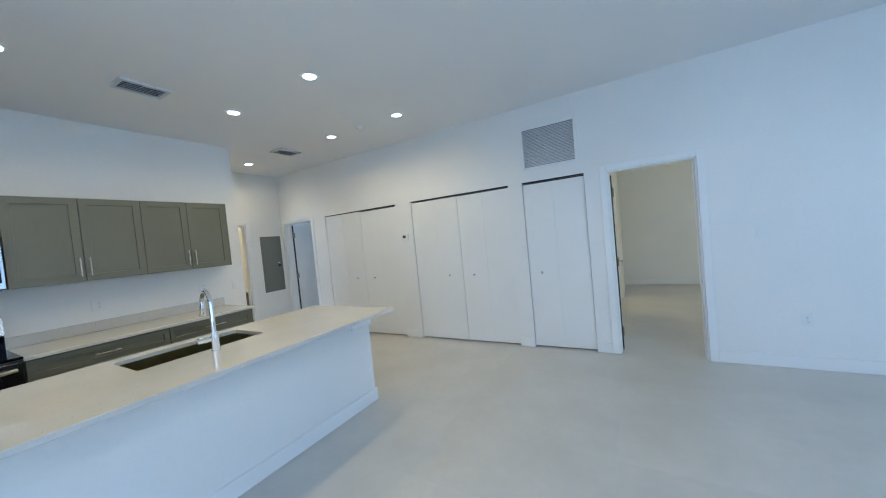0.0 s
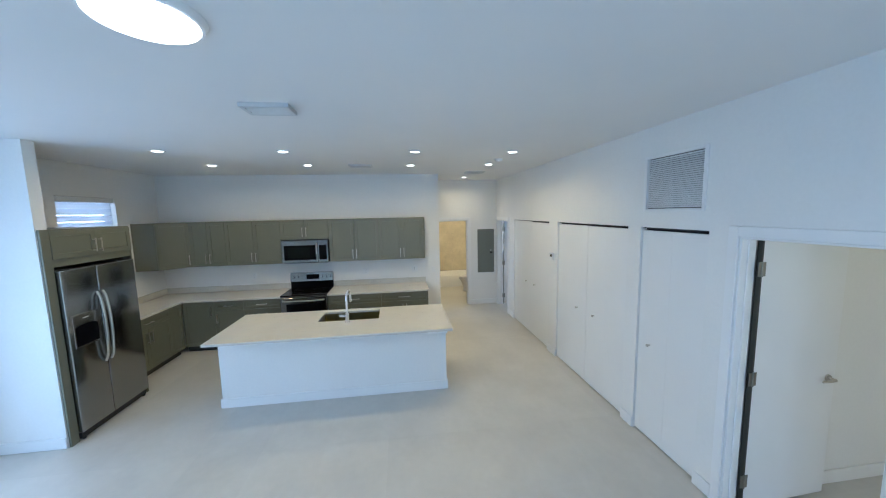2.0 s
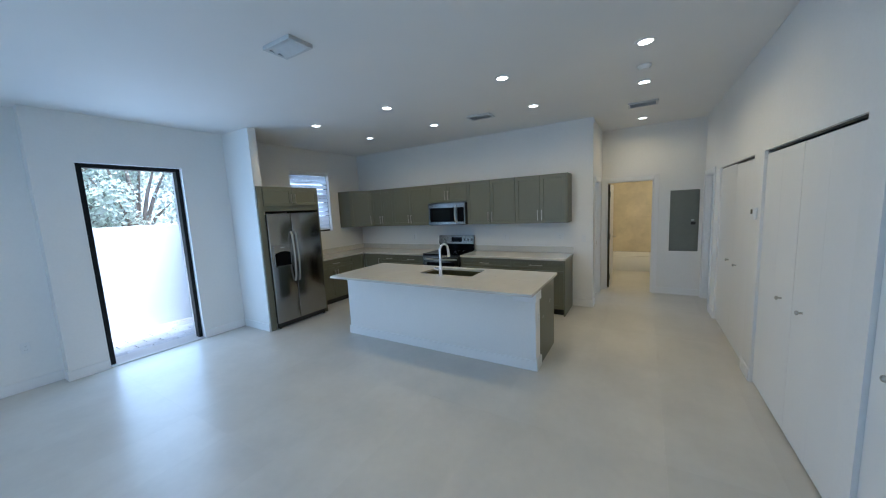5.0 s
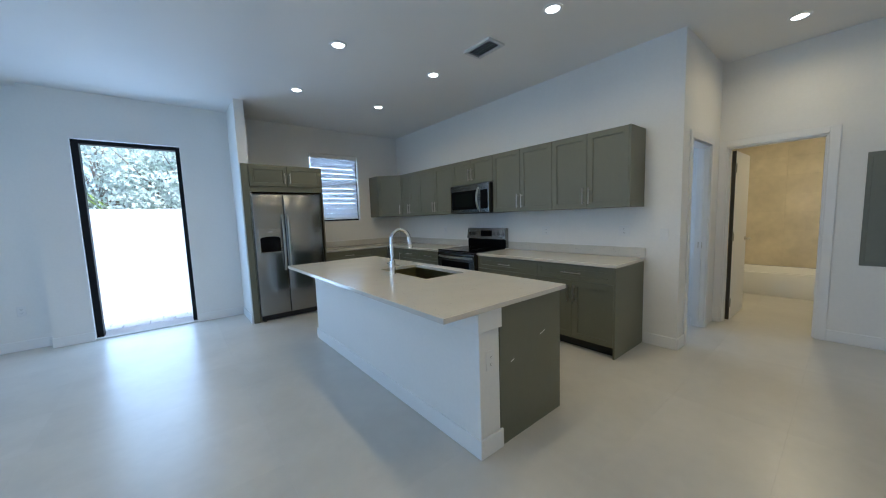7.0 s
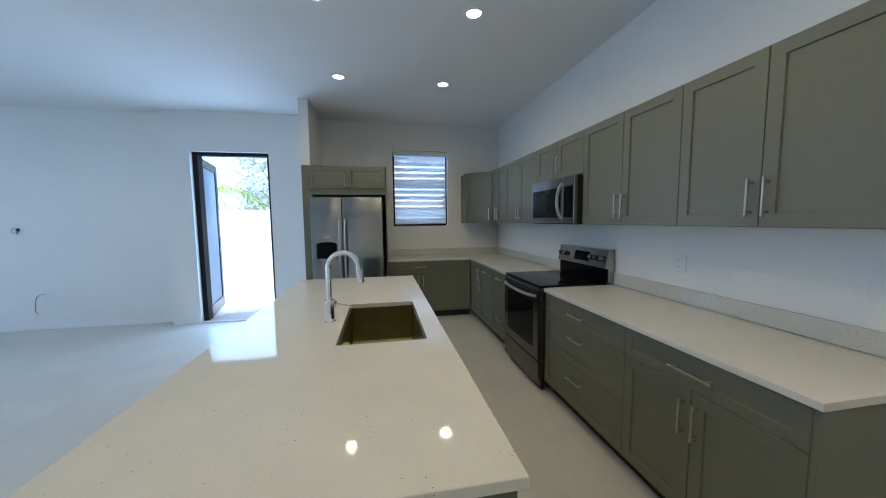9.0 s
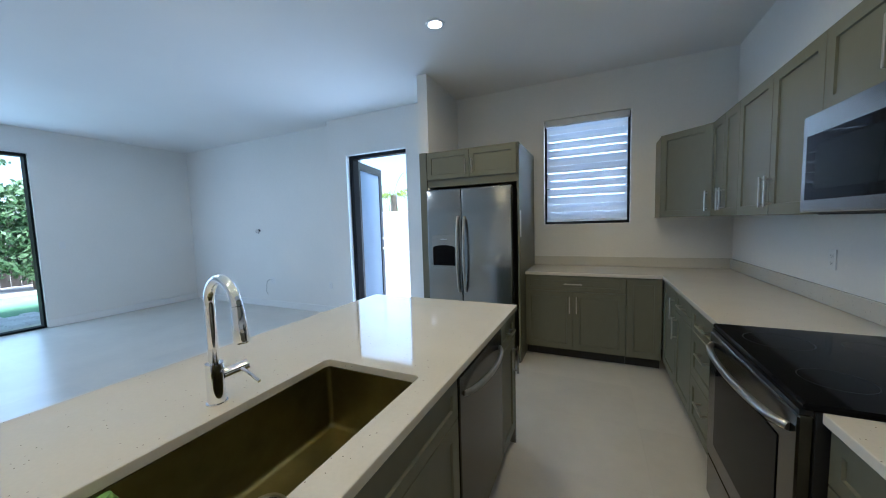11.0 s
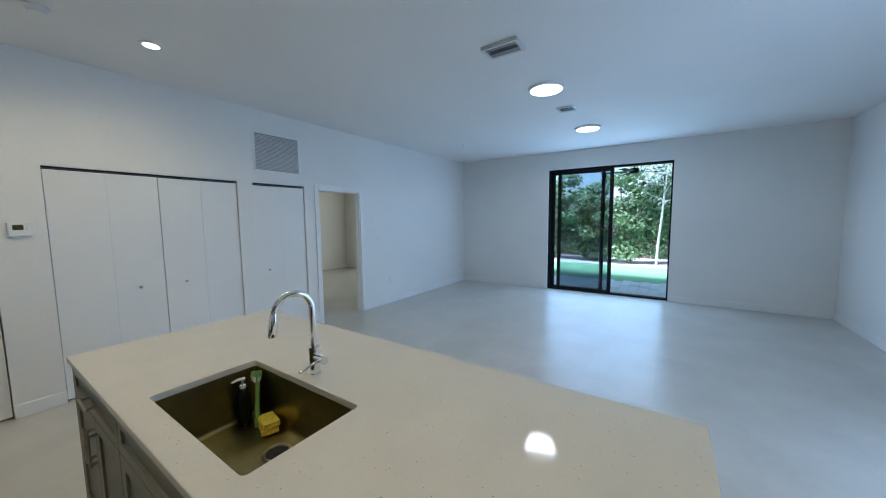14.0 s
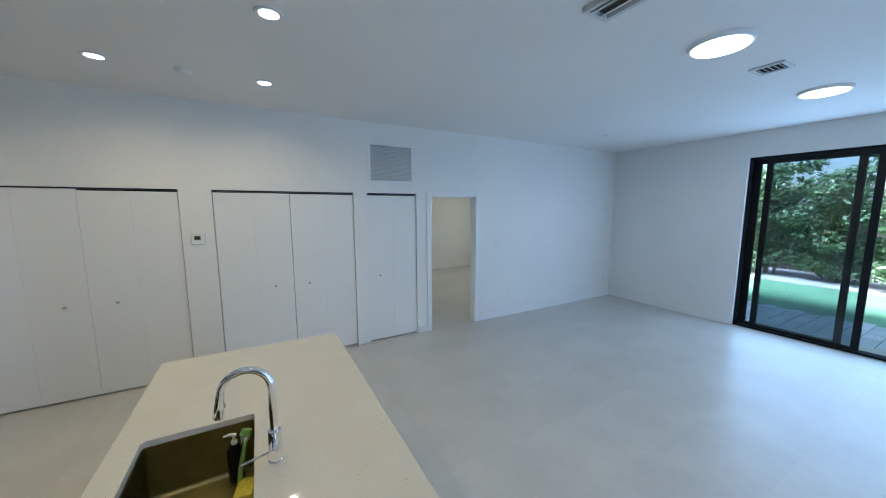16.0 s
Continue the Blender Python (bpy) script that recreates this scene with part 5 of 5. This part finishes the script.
for iy in range(4):
    for iz in range(8):
        if me is None:
            bm = boxes((0, 0.010, 0, 0.6143, 0, 0.2992), bevel=0.0006)
            tile = part("tile", bm, M_MARBLE, mw)
            me = tile.data
        else:
            tile = new("tile", me)
            tile.parent = mw
        tile.matrix_basis = pose(-6.894, 2.002 + 0.6155 * iy, 0.360 + 0.300 * iz)

# ---- outdoors ----
bm = bmesh.new()
for sx, sy in ((0, 0),):
    v = [bm.verts.new(p) for p in ((-400, -400, -0.17), (400, -400, -0.17), (400, 400, -0.17), (-400, 400, -0.17))]
    bm.faces.new(v)
structure("ground", bm, M_SOIL, "bare soil ground round the house", "ground")
turf = structure("lawn", boxes((8.36, 11.5, -9, 12, -0.17, -0.085)), M_TURF, "bright green artificial turf lawn", "lawn")
structure("gravel_bed", boxes((11.5, 14.2, -9, 12, -0.17, -0.07)), M_GRAVEL, "pale gravel bed under the hedge", "gravel")
patio = structure("patio", boxes((6.27, 8.36, -3.0, 5.4, -0.17, -0.085)), M_GRAVEL, "grey concrete paver patio outside the sliding door", "patio")
yard = structure("courtyard", boxes((-3.0, 6.0, -3.42, -2.26, -0.17, -0.085)), M_GRAVEL, "grey concrete pavers in the courtyard", "courtyard")
structure("courtyard_gravel", boxes((-3.0, 6.0, -3.70, -3.42, -0.17, -0.08)), M_GRAVEL, "strip of pale gravel along the courtyard wall", "gravel")
structure("wall_courtyard_wing", boxes((-0.36, -0.13, -3.70, -2.26, -0.17, 3.0)), M_STUCCO, "white stucco side wall of the house in the courtyard", "wall")
structure("courtyard_wall", boxes((-3.2, 6.2, -3.88, -3.70, -0.17, 1.68), bevel=0.01), M_STUCCO, "white stucco courtyard wall", "garden wall")


def pavers(parent, x0, x1, y0, y1, a, b):
    """Bricks of a by b metres in running bond, sharing one mesh."""
    mesh, row = None, 0
    y = y0
    rng = random.Random(7)
    while y < y1 - b * 0.5:
        x = x0 + (row % 2) * a / 2
        while x < x1 - a * 0.5:
            if mesh is None:
                ob = part("paver", boxes((0.004, a - 0.004, 0.004, b - 0.004, -0.05, 0.0), bevel=0.005), M_PAVER, parent)
                mesh = ob.data
            else:
                ob = new("paver", mesh)
                ob.parent = parent
            ob.matrix_basis = pose(x, y, -0.060 + rng.uniform(-0.002, 0.002), 0, 0, rng.uniform(-0.4, 0.4))
            x += a
        y += b
        row += 1


pavers(patio, 6.28, 8.30, -2.0, 4.6, 0.30, 0.20)
pavers(yard, -0.6, 3.6, -3.42, -2.27, 0.30, 0.20)
# Roof follows from the fan; its unseen length is stretched to shade the patio.
structure("patio_roof", boxes((6.27, 8.7, -6.0, 10.0, 3.02, 3.2)), M_STUCCO, "white covered patio roof", "roof")


def outdoor_fan():
    e = thing("outdoor_ceiling_fan", pose(7.62, 0.80, 2.66), "dark brown ceiling fan under the patio roof", "ceiling fan")
    bm = bmesh.new()
    cyl(bm, (0, 0, 0.05), (0, 0, 0.36), 0.013, n=12)
    part("downrod", bm, M_FRAME, e)
    bm = bmesh.new()
    cyl(bm, (0, 0, 0.30), (0, 0, 0.36), 0.05, 0.065, n=24)
    part("canopy", bm, M_FRAME, e)
    bm = bmesh.new()
    tube(bm, [(0, 0, -0.07), (0, 0, -0.06), (0, 0, 0.0), (0, 0, 0.05), (0, 0, 0.06)], [0.05, 0.09, 0.105, 0.09, 0.03], 24)
    part("motor", bm, M_FRAME, e, smooth=50)
    for k in range(5):
        bm = bmesh.new()
        a = radians(72 * k + 20)
        m = Matrix.Rotation(a, 4, "Z") @ Matrix.LocRotScale((0.42, 0, -0.02), Euler((radians(10), 0, 0)), (0.56, 0.13, 0.008))
        bmesh.ops.create_cube(bm, size=1, matrix=m)
        part("blade", bm, M_FRAME, e)


outdoor_fan()


def leaves(bm_v, bm_f, centre, n, spread, size, rng, shell=0.55):
    """Pointed four-sided leaves scattered through an uneven, lobed crown."""
    for _ in range(n):
        d = Vector((rng.gauss(0, 1), rng.gauss(0, 1), rng.gauss(0, 1))).normalized()
        r = shell + (1 - shell) * rng.random() ** 0.7
        lump = 0.78 + 0.34 * noise.noise(Vector(centre) * 0.7 + d * 1.9)
        p = Vector(centre) + Vector((d.x * spread[0], d.y * spread[1], d.z * spread[2])) * r * lump
        face = (d + Vector((rng.gauss(0, 0.7), rng.gauss(0, 0.7), rng.gauss(0.5, 0.6)))).normalized()
        u = face.orthogonal().normalized()
        u = Matrix.Rotation(rng.uniform(0, 6.283), 3, face) @ u
        w = face.cross(u)
        s = size * rng.uniform(0.65, 1.35)
        i = len(bm_v)
        bm_v += [p - u * s, p + w * s * 0.5 + face * s * 0.12, p + u * s, p - w * s * 0.5 + face * s * 0.12]
        bm_f += [(i, i + 1, i + 2), (i, i + 2, i + 3)]


def crown(parent, lumps, mat, seed):
    rng = random.Random(seed)
    v, f = [], []
    for centre, n, spread, size in lumps:
        leaves(v, f, centre, n, spread, size, rng)
    me = bpy.data.meshes.new("crown")
    me.from_pydata([tuple(p) for p in v], [], f)
    me.materials.append(mat)
    ob = new("crown", me)
    ob.parent = parent
    return ob


def shrub(x, y, h, seed):
    e = thing("hedge_shrub", pose(x, y, -0.07), "tall dense green broad-leaved hedge shrub in pale gravel", "shrub", "garden hedge")
    rng = random.Random(seed)
    for k in range(4):
        bm = bmesh.new()
        a = rng.uniform(0, 6.28)
        dx, dy = math.cos(a) * rng.uniform(0.2, 0.5), math.sin(a) * rng.uniform(0.2, 0.6)
        tube(bm, [(dx * 0.2, dy * 0.2, 0), (dx * 0.4, dy * 0.5, h * 0.25), (dx * 0.8, dy * 0.8, h * 0.5), (dx, dy, h * 0.8)], [0.035, 0.028, 0.02, 0.008], 7)
        part("stem", bm, M_BARK, e)
    lumps = []
    for k in range(13):
        z = h * (0.09 + 0.86 * (k + 0.5) / 13)
        wide = 0.62 if k < 10 else 0.42
        lumps.append(((rng.uniform(-0.35, 0.1), rng.uniform(-0.6, 0.6), z), 360, (0.6, wide + 0.25, 0.42), 0.075))
    crown(e, lumps, M_LEAF, seed)


for k in range(10):
    shrub(12.55 + 0.25 * math.sin(k * 2.1), -5.6 + 1.35 * k, 3.45 + 0.55 * math.sin(k * 1.7 + 0.6), 20 + k)


def fence():
    e = thing("wooden_fence", pose(14.0, 0, 0), "dark weathered wooden board fence behind the hedge", "fence")
    bm = bmesh.new()
    for z in (0.35, 1.55):
        box(bm, 0.03, 0.07, -8, 10, z, z + 0.09)
    part("rail", bm, M_WOOD, e)
    me = None
    for k in range(90):
        if me is None:
            ob = part("board", boxes((0, 0.025, 0, 0.185, -0.07, 1.88), bevel=0.003), M_WOOD, e)
            me = ob.data
        else:
            ob = new("board", me)
            ob.parent = e
        ob.matrix_basis = pose(0, -8 + 0.2 * k, 0)


fence()


def young_tree(x, y):
    e = thing("young_tree", pose(x, y, -0.085), "slender young tree with a pale trunk on the lawn", "tree")
    bm = bmesh.new()
    tube(bm, [(0, 0, 0), (0.02, -0.03, 0.8), (0.05, -0.10, 1.7), (0.04, -0.14, 2.5), (0.08, -0.2, 3.3), (0.1, -0.24, 4.0)], [0.045, 0.038, 0.032, 0.026, 0.018, 0.008], 9)
    part("trunk", bm, M_PALE, e, smooth=60)
    rng = random.Random(3)
    for k in range(7):
        a, z = rng.uniform(0, 6.28), 2.2 + 0.26 * k
        bm = bmesh.new()
        d = Vector((math.cos(a), math.sin(a), 0.5))
        s = Vector((0.05, -0.14 - 0.02 * k, z))
        tube(bm, [s, s + d * 0.35, s + d * 0.75 + Vector((0, 0, 0.12))], [0.014, 0.010, 0.004], 6)
        part("branch", bm, M_PALE, e)
    crown(e, [((0.1 + 0.5 * math.cos(k * 1.3), -0.2 + 0.55 * math.sin(k * 1.3), 2.6 + 0.24 * k), 170, (0.5, 0.5, 0.38), 0.06) for k in range(8)], M_LEAF2, 5)


young_tree(11.65, 0.36)


def courtyard_tree(x, y, seed, h, wide=1.0):
    e = thing("courtyard_tree", pose(x, y, -0.17), "broad tree with pale fine foliage behind the courtyard wall", "tree", "trees behind the wall")
    rng = random.Random(seed)
    bm = bmesh.new()
    tube(bm, [(0, 0, 0), (0.05, 0.02, h * 0.25), (-0.04, 0.05, h * 0.5), (0.02, 0, h * 0.85)], [0.13, 0.10, 0.07, 0.02], 10)
    part("trunk", bm, M_BARK, e, smooth=60)
    lumps = []
    for k in range(15):
        a, r = rng.uniform(0, 6.28), rng.uniform(0.3, 1.7) * wide
        c = Vector((math.cos(a) * r, math.sin(a) * r * 0.8, h * rng.uniform(0.34, 0.95)))
        bm = bmesh.new()
        tube(bm, [(0, 0.03, h * 0.35), c * 0.5 + Vector((0, 0, h * 0.22)), c], [0.05, 0.03, 0.008], 6)
        part("limb", bm, M_BARK, e)
        lumps.append((tuple(c), int(620 * wide), (0.9 * wide, 0.85 * wide, 0.6), 0.05))
    crown(e, lumps, M_LEAF2, seed)


courtyard_tree(0.7, -6.4, 41, 4.2)
courtyard_tree(2.1, -7.5, 47, 4.6, 0.85)
courtyard_tree(0.35, -5.4, 51, 3.7, 0.45)


def palm(x, y):
    e = thing("palm_tree", pose(x, y, -0.17), "palm with arching yellow-green fronds behind the courtyard wall", "palm")
    bm = bmesh.new()
    tube(bm, [(0, 0, 0), (0.03, 0, 1.1), (0.02, 0.02, 2.35)], [0.11, 0.09, 0.08], 10)
    part("trunk", bm, M_BARK, e, smooth=60)
    rng = random.Random(9)
    for k in range(15):
        a, lift, l = 2 * math.pi * k / 15 + rng.uniform(-0.2, 0.2), rng.uniform(0.3, 1.3), rng.uniform(1.2, 1.7)
        d, side = Vector((math.cos(a), math.sin(a), 0)), Vector((-math.sin(a), math.cos(a), 0))
        v, f = [], []
        spine = [Vector((0.02, 0.02, 2.35)) + d * l * t + Vector((0, 0, lift * l * t - 1.15 * l * t * t)) for t in (i / 14 for i in range(15))]
        for i, p in enumerate(spine[1:-1], 1):
            for s in (1, -1):
                w = 0.34 * math.sin(math.pi * (i / 14) ** 0.8) + 0.05
                j = len(v)
                v += [p, p + d * 0.035, p + side * s * w + d * 0.16 - Vector((0, 0, 0.10 + w * 0.25))]
                f.append((j, j + 1, j + 2))
            j = len(v)
            q = spine[i - 1]
            v += [q - side * 0.008, q + side * 0.008, p + side * 0.008, p - side * 0.008]
            f.append((j, j + 1, j + 2, j + 3))
        me = bpy.data.meshes.new("frond")
        me.from_pydata([tuple(p) for p in v], [], f)
        me.materials.append(M_PALM)
        ob = new("frond", me)
        ob.parent = e


M_PALM = leafy("palm_leaf", (0.22, 0.30, 0.06))
palm(3.25, -5.4)
palm(5.6, -6.2)


def neighbour_house():
    e = thing("neighbour_house", pose(-9.0, -10.0, -0.17), "white stucco neighbouring house with dark glazing", "house")
    part("wall", boxes((0, 11.5, -5, 0, 0, 6.2)), M_STUCCO, e)
    part("roof", boxes((-0.3, 11.8, -5.3, 0.35, 6.2, 6.45)), M_STUCCO, e)
    for x0, x1, z0, z1 in ((4.94, 6.9, 1.68, 3.02), (1.2, 3.6, 1.9, 3.05), (8.8, 10.6, 1.9, 3.05)):
        w = part("window", boxes((x0, x1, 0.002, 0.05, z0, z1), bevel=0.004), M_FRAME, e)
        n = 3
        for k in range(n):
            a = x0 + 0.06 + (x1 - x0 - 0.06) / n * k
            part("pane", boxes((a, a + (x1 - x0 - 0.06) / n - 0.06, 0.052, 0.058, z0 + 0.06, z1 - 0.06)), material("dark_window_glass", (0.05, 0.07, 0.08), 0.05), w)


neighbour_house()


def outdoor_box():
    e = thing("outdoor_outlet_box", pose(0.165, -3.70, 0.34), "grey weatherproof outlet box with a hanging cord on the courtyard wall", "outlet box")
    part("housing", boxes((-0.05, 0.05, 0.0, 0.06, -0.075, 0.085), bevel=0.006), M_VENT, e)
    part("second_housing", boxes((-0.216, -0.102, 0.0, 0.09, -0.115, 0.11), bevel=0.006), M_VENT, e)
    bm = bmesh.new()
    tube(bm, [(-0.16, 0.06, -0.11), (-0.14, 0.10, -0.16), (-0.19, 0.12, -0.22), (-0.235, 0.11, -0.30), (-0.22, 0.11, -0.35), (-0.17, 0.10, -0.34), (-0.09, 0.10, -0.37), (-0.02, 0.11, -0.405)], 0.007, 8)
    part("cord", bm, M_BLACK, e)
    bm = bmesh.new()
    cyl(bm, (0.0, 0.03, -0.075), (0.0, 0.03, -0.40), 0.011, n=12)
    part("conduit", bm, M_VENT, e, "grey conduit running down to the gravel")
    bm = bmesh.new()
    cyl(bm, (-0.155, 0.045, 0.11), (-0.155, 0.045, 0.135), 0.022, n=16)
    part("sensor_cap", bm, M_VENT, e)


outdoor_box()

# ---- floor tiles ----
tile_mesh = None
for ix in range(12):
    for iy in range(20):
        x, y = -7.8 + 1.2 * ix, -2.24 + 0.6 * iy
        if x > XE or y > 9.0:
            continue
        if tile_mesh is None:
            ob = part("floor_tile", boxes((0.0002, 1.1998, 0.0002, 0.5998, -0.0055, 0.0)), M_TILE, FLOOR)
            tile_mesh = ob.data
        else:
            ob = new("floor_tile", tile_mesh)
            ob.parent = FLOOR
        ob.matrix_basis = pose(x, y, 0)
